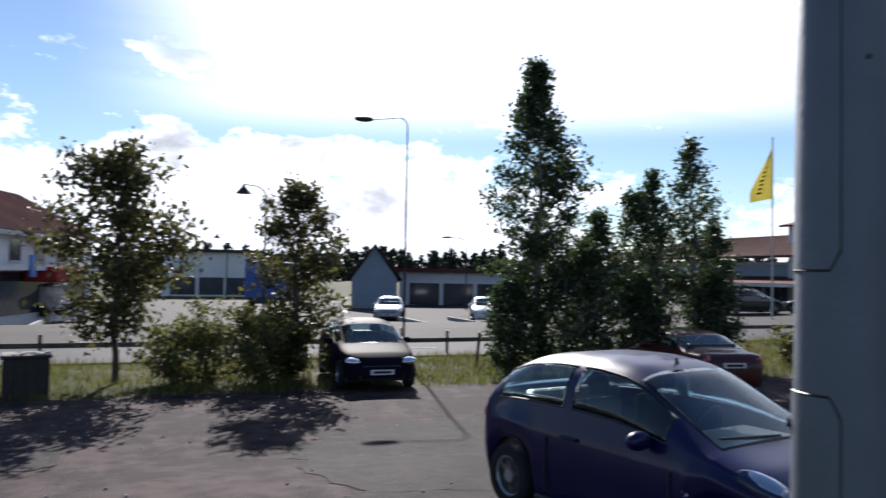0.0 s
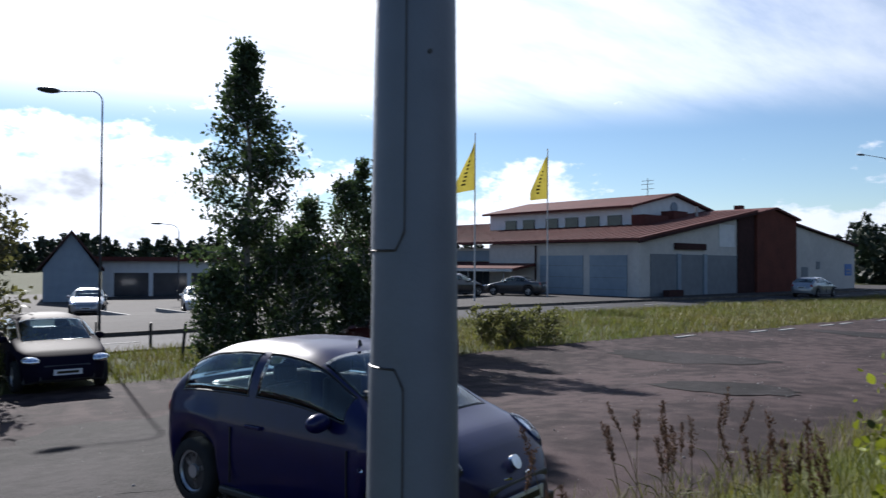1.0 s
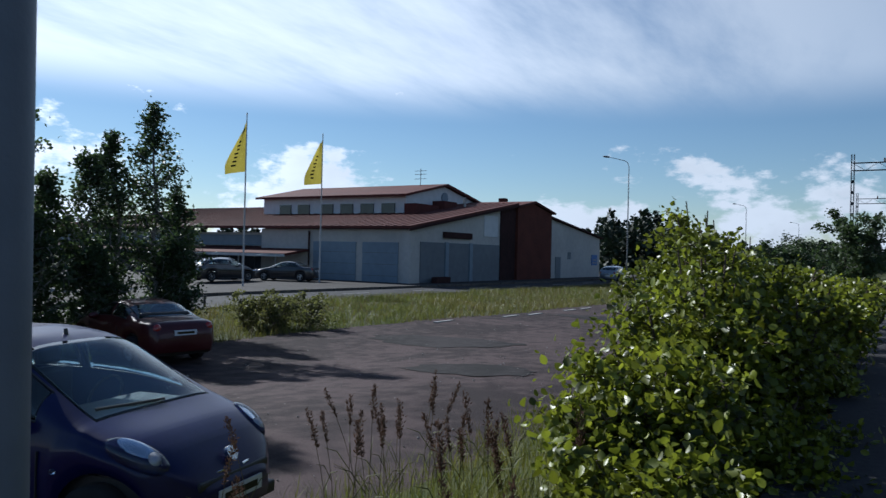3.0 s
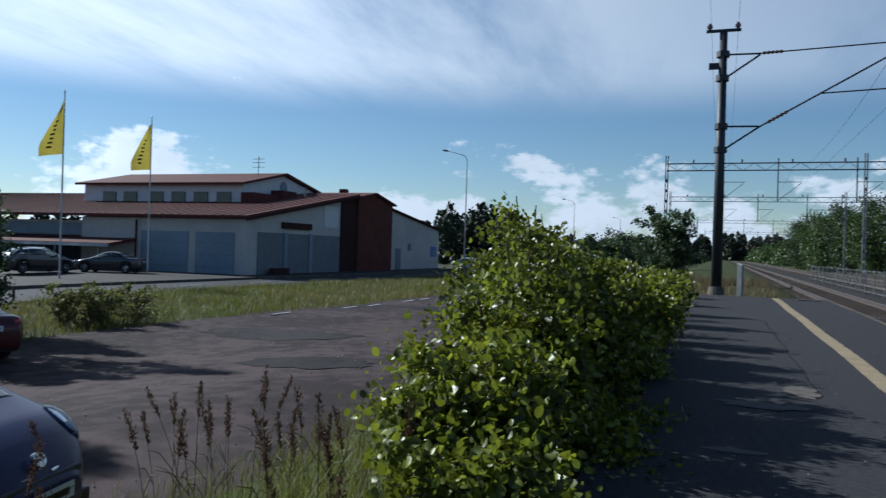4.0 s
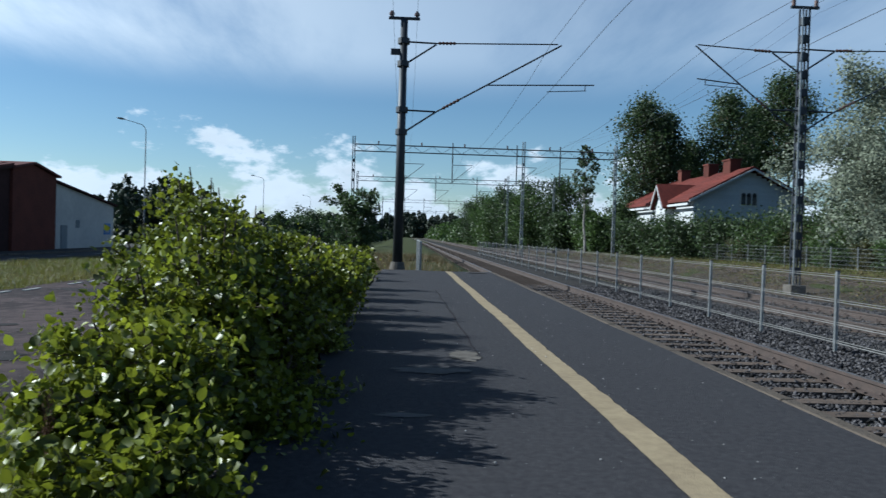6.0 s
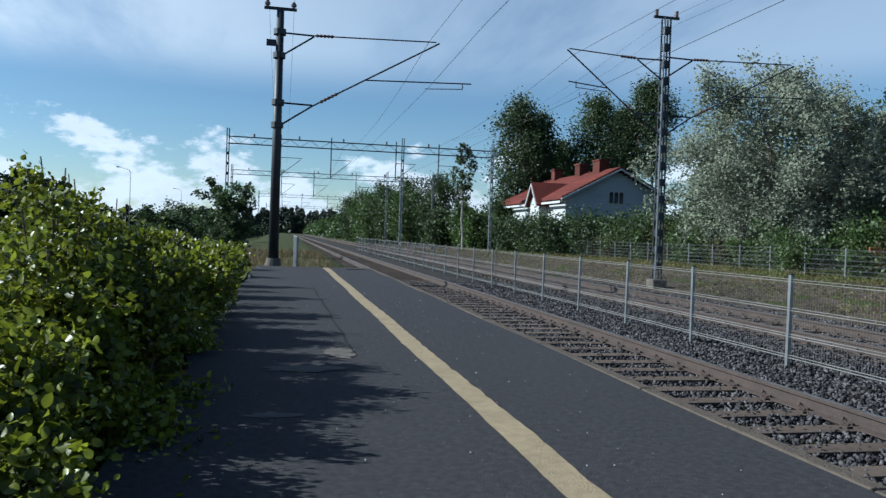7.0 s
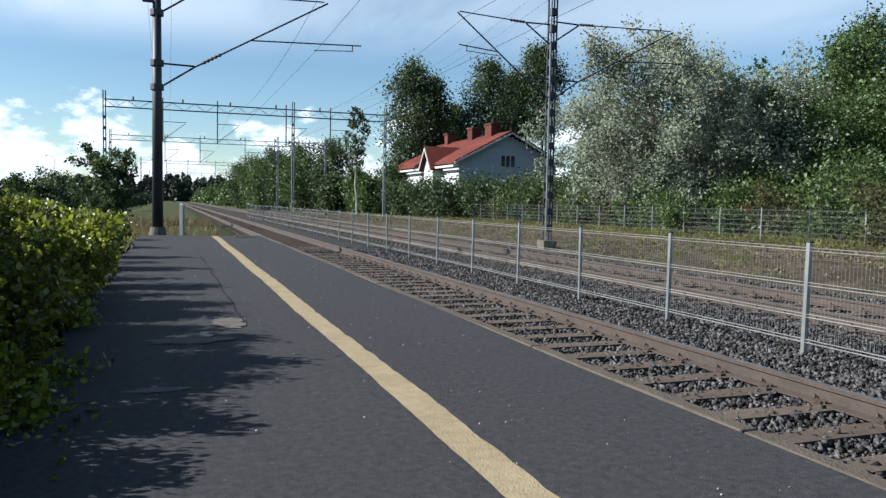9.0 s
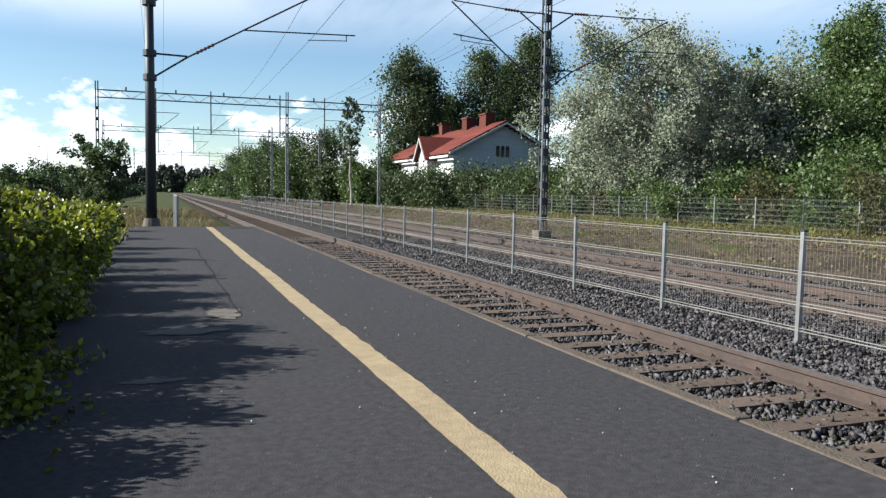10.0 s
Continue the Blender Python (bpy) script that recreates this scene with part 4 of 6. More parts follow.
    for y in (69.5, 72.0, 80.5, 84.0):
        w = part("side_window", B(x0 - 0.07, y, 1.4, x0 - 0.03, y + 1.0, 3.1), WINDOW, t)
        part("window_frame", B(x0 - 0.09, y - 0.08, 1.3, x0 - 0.035, y + 1.08, 1.42), TIMBER_WHITE, w)


station_house()


# ---- trees and bushes ----
def branch_points(rng, p, d, length, bend, n=5):
    pts, q, v = [p.copy()], p.copy(), d.normalized()
    for _ in range(n):
        v = (v + Vector(rng.normal(size=3) * bend)).normalized()
        q = q + v * (length / n)
        pts.append(q.copy())
    return pts


def tree(name, label, x, y, height, radius, mat, bark=None, base=None, shape="egg", low=0.12, leaves=9000, leaf=0.16, seed=1, stems=1, limbs=46, droop=0.0, shape_mesh=None, group="trees", spread=0.28, category="tree", lean=0.0):
    """A tapered trunk with limbs; leaves sit in loose clusters along the limbs' outer ends."""
    rng = np.random.default_rng(seed)
    bark = bark or BARK
    base = float(ground_height(np.array(x), np.array(y))) - 0.05 if base is None else base
    t = thing(name, label, category, pose(x, y, base), group=group)

    def width(h):
        if shape == "cone":
            return radius * (1.0 - h) ** 0.8 * min(1.0, 0.55 + 3 * h)
        if shape == "column":
            return radius * min(1.0, (1.02 - h) * 2.2) * min(1.0, 0.5 + 2.0 * h)
        if shape == "ball":
            return radius * math.sqrt(max(0.02, 1 - (2 * h - 0.95) ** 2 * 0.95))
        return radius * math.sin(math.pi * min(0.98, h ** 0.75 * 0.92 + 0.06)) ** 0.7

    wood = bmesh.new()
    tips, weights = [], []
    for s in range(stems):
        foot = Vector((rng.normal() * 0.15 * (stems > 1) * radius, rng.normal() * 0.15 * (stems > 1) * radius, 0))
        top = Vector((rng.normal() * radius * 0.12 + (s - (stems - 1) / 2) * radius * 0.5 * (stems > 1) + lean, rng.normal() * radius * 0.2 * (stems > 1), height * (0.98 if s == 0 else 0.75 + 0.2 * rng.random())))
        pts = [foot.lerp(top, k / 7) + Vector((rng.normal() * 0.012 * height, rng.normal() * 0.012 * height, 0)) * (0 < k < 7) for k in range(8)]
        r0 = (0.011 * height + 0.02) / math.sqrt(stems)
        chain(wood, pts, [r0 * (1 - 0.93 * k / 7) + 0.004 for k in range(8)], 7)
        for k in range(limbs // stems):
            h = low + (0.97 - low) * (k + rng.random()) / (limbs / stems)
            i = min(6, int(h * 7))
            p = pts[i].lerp(pts[i + 1], h * 7 - i)
            a = k * 2.4 + rng.normal() * 0.5 + s
            w = width((h - low) / (1 - low)) * (0.7 + 0.5 * rng.random())
            rise = 0.75 if shape in ("cone", "column") else 0.45
            d = Vector((math.cos(a), math.sin(a), rise - droop + rng.normal() * 0.15))
            bp = branch_points(rng, p, d, max(0.25, w), 0.13)
            if droop:
                for j, q in enumerate(bp):
                    q.z -= droop * 0.35 * w * (j / 5) ** 2
            chain(wood, bp, [r0 * 0.32 * (1 - h * 0.6) * (1 - j / 5.6) + 0.003 for j in range(6)], 5)
            for j in range(2, 6):
                tips.append(bp[j])
                weights.append(0.4 + j * 0.2)
            for side in (2, 3, 4):
                sp = branch_points(rng, bp[side], Vector(rng.normal(size=3)) + Vector((0, 0, 0.2 - droop)), max(0.2, w) * 0.42, 0.2, 3)
                chain(wood, sp, [r0 * 0.12 + 0.003] * 4, 4)
                tips += sp[1:]
                weights += [1.0, 1.0, 1.0]
    part("trunk", wood, bark, t)
    tips = np.array([tuple(q) for q in tips])
    weights = np.array(weights) / sum(weights)
    pick = tips[rng.choice(len(tips), leaves, p=weights)]
    pos = pick + rng.normal(size=(leaves, 3)) * spread * np.array([1, 1, 0.85 + droop]) * max(0.25, min(1.0, radius * 0.35))
    pos[:, 2] = np.maximum(pos[:, 2], 0.12)
    size = leaf * (0.55 + 0.9 * rng.random(leaves))
    f = turns(rng, leaves) * size[:, None, None]
    shape_v, shape_f = shape_mesh or (LEAF_SHAPE, LEAF_FACES)
    swarm("crown", shape_v, shape_f, pos, f, mat, t, kind="")
    return t


SPRAY = (SPRAY_SHAPE, SPRAY_FACES)
tree("rowan_tree", "young rowan tree with thinning yellow-green leaves on the verge", -19.4, -1.85, 5.4, 1.75, LEAF_RUST, leaves=6800, leaf=0.14, seed=11, low=0.2, limbs=44, spread=0.3)
tree("rowan_tree", "small broadleaf tree with sparse outer twigs beside a parked car", -19.6, 2.2, 5.0, 1.3, LEAF_RUST, leaves=5600, leaf=0.13, seed=12, low=0.08, limbs=42, spread=0.3)
tree("birch_tree", "tall slender dark birch with dense upright crown", -18.6, 8.45, 8.6, 1.45, LEAF_DARK, BIRCH_BARK, shape="column", leaves=16500, leaf=0.115, seed=13, low=0.03, limbs=66, spread=0.24)
for k, (x, y, h, r) in enumerate([(-18.9, 10.4, 4.6, 1.1), (-18.4, 11.4, 5.2, 1.0), (-18.7, 12.4, 5.9, 0.9), (-18.3, 13.3, 6.9, 1.1), (-18.8, 14.5, 4.3, 0.9), (-18.1, 9.6, 3.6, 1.2), (-17.9, 11.2, 2.6, 0.9), (-18.0, 7.4, 2.6, 0.9), (-18.0, 13.8, 2.8, 1.0)]):
    tree("birch_tree", "young birch in a dense dark green clump on the verge", x, y, h, r, LEAF_DARK, BIRCH_BARK, shape="column", leaves=5400, leaf=0.108, seed=20 + k, low=0.03, limbs=44, spread=0.3)
for k, (x, y, h, r) in enumerate([(-18.6, 0.2, 2.0, 1.0), (-18.3, 1.2, 1.9, 0.9), (-18.9, -0.4, 1.6, 0.9), (-19.2, 1.9, 1.7, 0.8), (-18.4, 3.3, 1.2, 0.6)]):
    tree("roadside_bush", "tall weedy green bush on the grass verge", x, y, h, r, LEAF_WEED, leaves=2600, leaf=0.10, seed=40 + k, low=0.05, limbs=26, stems=3, category="bush", group="bushes")

# across the tracks
tree("silver_willow", "large round silver-leaved willow behind the trackside fence", 34.4, 46.0, 13.4, 8.0, LEAF_WILLOW, shape="ball", leaves=125000, leaf=0.2, seed=50, low=0.03, limbs=110, stems=4, droop=0.45, spread=0.34)
tree("silver_willow", "smaller darker willow leaning against a larger one", 43.5, 44.0, 10.5, 5.0, LEAF_GREEN, shape="ball", leaves=26000, leaf=0.22, seed=51, low=0.03, limbs=70, stems=3, droop=0.2, spread=0.8)
for k, (x, y, h, r, low) in enumerate([(27.5, 88.0, 18.5, 3.6, 0.2), (30.5, 90.0, 17.0, 3.0, 0.25), (36.2, 95.0, 14.0, 2.6, 0.2), (37.9, 87.0, 18.8, 3.9, 0.28), (47.5, 92.0, 22.5, 3.6, 0.45), (43.8, 94.0, 19.0, 2.6, 0.5)]):
    tree("aspen_tree", "tall dark green broadleaf tree behind the station house", x, y, h, r, LEAF_DARK, leaves=15000, leaf=0.28, seed=60 + k, low=low, limbs=60, spread=0.7)
for k, (x, y, h, r) in enumerate([(58, 52, 16.0, 4.5), (63, 55, 19.0, 4.5), (50, 42, 10.0, 4.0), (55, 40, 12.5, 4.4), (48, 34, 7.0, 3.5), (70, 62, 20, 5)]):
    tree("birch_tree", "green broadleaf tree at the edge of the trackside wood", x, y, h, r, LEAF_GREEN, leaves=15000, leaf=0.28, seed=80 + k, low=0.05, limbs=56, spread=0.8)
for k, (x, y, h, r) in enumerate([(21.0, 102, 9.6, 3.6), (17.5, 106, 9.2, 3.4), (24.5, 84, 5.0, 2.4), (21.0, 80, 3.6, 2.0), (15.5, 112, 8.0, 3.2), (13.8, 135, 9.0, 3.2), (17.0, 128, 10.0, 3.4), (21.8, 88, 4.8, 2.2), (19.0, 92, 4.4, 2.2), (14.2, 122, 7.5, 2.6), (13.0, 150, 8.5, 3.0)]):
    tree("trackside_tree", "rounded green tree beside the railway", x, y, h, r, LEAF_GREEN if k % 2 else LEAF_DARK, leaves=10000, leaf=0.28, seed=100 + k, low=0.02, limbs=46, stems=2, spread=0.6)
tree("thin_birch", "thin sparse birch standing above the bushes", 18.7, 78.0, 11.6, 1.5, LEAF_DARK, BIRCH_BARK, leaves=1100, leaf=0.32, seed=130, low=0.4, limbs=26)
for k, (x, y, h, r) in enumerate([(-3.3, 49.0, 4.9, 1.6), (-8.5, 60.0, 3.6, 2.0), (-9.5, 80.0, 4.5, 2.6), (-6.5, 100.0, 4.0, 2.4)]):
    tree("trackside_bush", "dense dark green bush by the railway embankment", x, y, h, r, LEAF_DARK, leaves=6000, leaf=0.2, seed=140 + k, low=0.03, limbs=40, stems=3, category="bush", group="bushes")
rng0 = np.random.default_rng(9)
for k in range(26):
    y = 20 + k * 2.35
    big = rng0.random()
    tree("trackside_bush", "green bush growing through the trackside fence", 24.9 + rng0.random() * 1.6 - (0.8 if k % 5 == 0 else 0), y, 1.1 + 1.5 * big, 0.8 + 0.8 * big, LEAF_GREEN if k % 3 else LEAF_RUST, leaves=1900, leaf=0.15, seed=160 + k, low=0.03, limbs=22, stems=3, category="bush", group="bushes", spread=0.4)
for k, (x, y, h, r) in enumerate([(23.2, 62.0, 3.4, 2.0), (22.6, 67.0, 3.3, 2.0), (22.0, 72.0, 3.2, 2.0), (25.0, 58.0, 3.3, 2.2), (27.0, 52.0, 3.0, 2.6), (29.5, 56.0, 3.2, 2.8), (26.0, 60.0, 3.0, 2.4), (32.0, 57.0, 3.3, 2.8), (31.0, 50.0, 3.0, 2.8), (34.0, 60.0, 3.2, 2.6), (24.5, 68.0, 2.6, 2.0), (38.0, 40.0, 3.4, 2.6), (34.0, 38.0, 2.6, 2.2), (42.0, 38.0, 4.5, 3.0), (37.0, 33.0, 4.2, 2.6), (41.0, 31.0, 5.2, 3.0), (33.0, 30.0, 2.8, 2.0), (36.0, 26.0, 4.0, 2.6)]):
    tree("hedge_bush", "dark green hedge bush before the station house", x, y, h, r, LEAF_DARK if k < 11 else LEAF_GREEN, leaves=4200, leaf=0.22, seed=200 + k, low=0.02, limbs=34, stems=4, category="bush", group="bushes", spread=0.7)


def far_wood(name, label, rows, mat, seed, leaf=1.1):
    """A wood too far off to count its trees: many crowns of leaf clumps in one mesh."""
    rng = np.random.default_rng(seed)
    pos, size = [], []
    for x, y, h, r in rows:
        n = int(90 + 40 * r)
        u = rng.random(n)
        a = rng.random(n) * 2 * np.pi
        w = r * (1 - u ** 1.6 * 0.85) * np.sqrt(rng.random(n))
        base = float(ground_height(np.array(x), np.array(y)))
        pos.append(np.stack([x + w * np.cos(a), y + w * np.sin(a), base + h * (0.04 + 0.95 * u)], 1))
        size.append(leaf * (0.5 + 0.8 * rng.random(n)) * (1.1 - 0.5 * u))
    pos, size = np.concatenate(pos), np.concatenate(size)
    return tagged(swarm(name, SPRAY_SHAPE, SPRAY_FACES, pos, turns(rng, len(pos)) * size[:, None, None], mat), label, "wood", kind="stuff")


def rows_along(seed, n, deg0, deg1, d0, d1, h0, h1):
    rng = np.random.default_rng(seed)
    out = []
    for _ in range(n):
        x, y = bearing(deg0 + (deg1 - deg0) * rng.random(), d0 + (d1 - d0) * rng.random())
        h = h0 + (h1 - h0) * rng.random()
        out.append((x, y, h, h * 0.22 + 0.8))
    return out


far_wood("far_wood", "dark conifer wood beyond the hall", rows_along(301, 90, 14, 23, 110, 190, 5, 9.5) + rows_along(303, 100, 3, 15, 150, 240, 4, 6.8), NEEDLES, 1)
far_wood("far_wood", "dark wooded ridge beyond the shops", rows_along(302, 260, 22, 125, 180, 290, 6.5, 9.8), NEEDLES, 2, 1.6)
far_wood("far_wood", "green trees lining the railway far off", [(14 + 16 * a, 150 + 330 * b, 4 + 3.2 * c, 2.6 + c) for a, b, c in np.random.default_rng(4).random((150, 3))], LEAF_GREEN, 3)
far_wood("far_wood", "green trees lining the railway far off", [(-9 - 16 * a, 120 + 340 * b, 2 + 2.6 * c, 2.2 + c) for a, b, c in np.random.default_rng(6).random((110, 3))], LEAF_DARK, 4)
far_wood("far_wood", "low wood closing the distance of the line", [(-40 + 120 * a, 480 + 60 * b, 11 + 6 * c, 5.0) for a, b, c in np.random.default_rng(7).random((70, 3))], NEEDLES, 5, 2.2)
far_wood("far_wood", "mixed wood behind the station bushes", rows_along(305, 150, -75, -31, 85, 130, 12, 18), LEAF_GREEN, 6, 0.9)


# ---- saplings, grass and reeds beside the platform ----
rng1 = np.random.default_rng(21)
SAPLINGS = [(-1.76, 6.5, 2.02, 0.13), (-1.35, 5.4, 1.62, 0.12), (-2.0, 7.9, 2.0, 0.13), (-1.05, 4.2, 1.2, 0.1), (-1.65, 7.1, 1.85, 0.12), (-0.98, 2.65, 0.5, 0.2), (-1.2, 3.1, 0.66, 0.22), (-1.38, 3.75, 0.85, 0.26), (-1.5, 5.9, 1.8, 0.22), (-1.9, 8.4, 2.05, 0.25), (-1.3, 4.9, 1.45, 0.2), (-0.85, 2.9, 0.7, 0.24), (-1.1, 3.4, 0.9, 0.28), (-0.75, 3.8, 0.95, 0.26), (-1.25, 4.3, 1.15, 0.32), (-0.85, 4.6, 1.1, 0.32), (-1.55, 5.2, 1.35, 0.36), (-0.95, 5.6, 1.25, 0.36), (-1.75, 6.3, 1.5, 0.4), (-1.25, 6.6, 1.4, 0.42), (-0.85, 7.2, 1.2, 0.34),
            (-2.1, 7.5, 1.65, 0.5), (-1.4, 8.0, 1.55, 0.46), (-2.2, 8.8, 1.6, 0.5), (-0.95, 8.7, 1.2, 0.36), (-1.6, 9.6, 1.45, 0.5), (-2.3, 10.4, 1.55, 0.55), (-1.0, 10.4, 1.2, 0.4), (-1.7, 11.6, 1.4, 0.55), (-2.4, 12.6, 1.5, 0.6), (-1.2, 13.0, 1.2, 0.45),
            (-0.66, 3.25, 0.8, 0.3), (-0.66, 4.15, 1.02, 0.32), (-0.66, 5.1, 1.12, 0.34), (-2.0, 14.4, 1.4, 0.6), (-1.3, 15.6, 1.1, 0.5), (-2.2, 16.8, 1.3, 0.6), (-1.5, 18.6, 1.1, 0.55), (-2.2, 20.0, 1.2, 0.6), (-1.6, 22.0, 1.0, 0.5)]
for k, (x, y, h, r) in enumerate(SAPLINGS):
    near = y < 9
    tree("birch_sapling", "leafy green birch sapling growing beside the platform", x, y, h, r, LEAF, BARK, leaves=5400 if near else 2600, leaf=0.046 if near else 0.066, shape_mesh=(OVAL_SHAPE, OVAL_FACES), seed=400 + k, low=0.02, limbs=44, stems=5, category="sapling", group="saplings by the platform", spread=0.27)


def yellow_leaves():
    rng = np.random.default_rng(77)
    n = 260
    s = np.array(SAPLINGS)[rng.integers(0, len(SAPLINGS), n)]
    base = ground_height(s[:, 0], s[:, 1])
    p = np.stack([s[:, 0] + rng.normal(size=n) * s[:, 3] * 0.55, s[:, 1] + rng.normal(size=n) * s[:, 3] * 0.55, base + s[:, 2] * (0.15 + 0.6 * rng.random(n))], 1)
    tagged(swarm("autumn_leaves", OVAL_SHAPE, OVAL_FACES, p, turns(rng, n) * (0.05 + 0.02 * rng.random(n))[:, None, None], LEAF_YELLOW), "scattered yellow and orange leaves among the saplings", "leaves", kind="stuff")


yellow_leaves()

BLADE = [(-0.5, 0, 0), (0.5, 0, 0), (0.3, 0.12, 0.55), (-0.3, 0.12, 0.55), (0.0, 0.42, 1.0)]
BLADE_FACES = [(0, 1, 2, 3), (3, 2, 4)]


def grass(name, label, n, x0, x1, y0, y1, h0, h1, width, mat, seed, keep=None, power=1.0):
    rng = np.random.default_rng(seed)
    x = x0 + (x1 - x0) * rng.random(n)
    y = y0 + (y1 - y0) * rng.random(n) ** power
    if keep is not None:
        ok = keep(x, y)
        x, y = x[ok], y[ok]
    n = len(x)
    patch = np.array([noise.noise(Vector((a * 0.35, b * 0.35, seed))) for a, b in zip(x, y)]) * 0.5 + 0.75
    a = rng.random(n) * 2 * np.pi
    h = (h0 + (h1 - h0) * rng.random(n)) * np.clip(patch, 0.3, 1.4)
    w = width * (0.6 + 0.8 * rng.random(n))
    lean = rng.normal(size=(n, 2)) * 0.18
    f = np.zeros((n, 3, 3))
    f[:, 0, 0], f[:, 1, 0] = np.cos(a) * w, np.sin(a) * w
    f[:, 0, 1], f[:, 1, 1] = -np.sin(a) * h, np.cos(a) * h
    f[:, 0, 2], f[:, 1, 2], f[:, 2, 2] = lean[:, 0] * h, lean[:, 1] * h, h
    p = np.stack([x, y, ground_height(x, y) - 0.02], 1)
    return tagged(swarm(name, BLADE, BLADE_FACES, p, f, mat), label, "grass", kind="stuff")


def on_verge(x, y):
    return (x < np.array([lot_edge(v) for v in y]) + 0.25) & (x > np.array([road_near(v) for v in y]) - 0.05) & ~((np.abs(x + 18.4) < 2.2) & (np.abs(y - 3.7) < 1.0))


grass("verge_grass", "uneven green and yellowing grass on the road verge", 95000, -24, -12.4, -14, 62, 0.16, 0.42, 0.02, GRASS_BLADE, 1, on_verge)
grass("verge_grass", "dry pale grass heads on the road verge", 14000, -24, -12.4, -14, 62, 0.2, 0.5, 0.016, DRY_GRASS, 2, on_verge)
grass("slope_grass", "tall rough grass on the slope below the platform", 16000, -4.6, -0.8, 0.2, 24, 0.15, 0.5, 0.010, GRASS_BLADE, 3)
grass("slope_grass", "tall yellowing grass blades near the reeds", 3600, -3.6, -1.0, 1.2, 4.2, 0.25, 0.62, 0.008, GRASS_BLADE, 4)
grass("slope_grass", "dry straw-coloured grass on the embankment", 9000, -6.5, 2.6, 24.7, 60, 0.2, 0.6, 0.02, DRY_GRASS, 5)
grass("trackside_grass", "rough dry grass beyond the second track", 12000, 13.2, 25, 6, 90, 0.08, 0.3, 0.02, DRY_GRASS, 6, power=1.3)
grass("trackside_grass", "green weeds beyond the second track", 12000, 19.5, 27, 6, 90, 0.12, 0.4, 0.025, GRASS_BLADE, 7, power=1.3)
for k, (x, y) in enumerate([(-16.6, 16.4), (-17.2, 17.2), (-16.2, 17.6), (-17.6, 16.2)]):
    tree("weed_clump", "tall pale weed clump in the verge grass", x, y, 1.15, 0.6, LEAF_WEED, leaves=1300, leaf=0.09, seed=450 + k, low=0.03, limbs=24, stems=4, category="weeds", group="bushes")


def reed(x, y, h, seed, lean):
    rng = np.random.default_rng(seed)
    base = float(ground_height(np.array(x), np.array(y)))
    t = thing("reed_grass", "brown feathery reed grass stalk on the slope", "reed grass", pose(x, y, base), group="reed grass stalks")
    d = Vector((lean[0], lean[1], 0))
    pts = [d * (k / 6) ** 2 * h + Vector((0, 0, h * k / 6)) for k in range(7)]
    part("stem", chain(bmesh.new(), pts, [0.003, 0.003, 0.0028, 0.0025, 0.0022, 0.002, 0.0015], 5), DRY_GRASS, t)
    n = 150
    u = rng.random(n) ** 0.9
    axis = (pts[6] - pts[5]).normalized()
    top = pts[6] + axis * 0.02
    length = 0.20 + 0.06 * rng.random()
    pos = np.array([tuple(top - axis * length * float(v)) for v in u])
    w = 0.012 * np.sin(np.pi * np.clip(u * 0.9 + 0.08, 0, 1)) + 0.003
    pos += rng.normal(size=(n, 3)) * w[:, None] * 0.7
    f = turns(rng, n, 0.35) * (0.02 + 0.012 * rng.random(n))[:, None, None]
    f = f[:, :, [0, 2, 1]] * np.array([0.45, 1.0, 0.45])
    swarm("plume", LEAF_SHAPE, LEAF_FACES, pos, f, PLUME, t, kind="")
    for k in range(2):
        a = rng.random() * 6.3
        p = pts[2 + k]
        q = p + Vector((math.cos(a) * 0.18, math.sin(a) * 0.18, 0.16))
        part("blade", chain(bmesh.new(), [p, p.lerp(q, 0.5) + Vector((0, 0, 0.05)), q], [0.003, 0.003, 0.001], 4), GRASS_BLADE, t)


for k in range(34):
    u = rng1.random()
    x = -3.5 + 2.3 * rng1.random()
    y = 1.5 + 2.4 * rng1.random() + (-x - 1.2) * 0.35
    reed(x, y, 0.36 + 0.36 * rng1.random() + (0.16 if x < -2.4 else 0.0) + (0.16 if x < -2.9 else 0.0), 500 + k, (rng1.normal() * 0.10 - 0.05, rng1.normal() * 0.10))


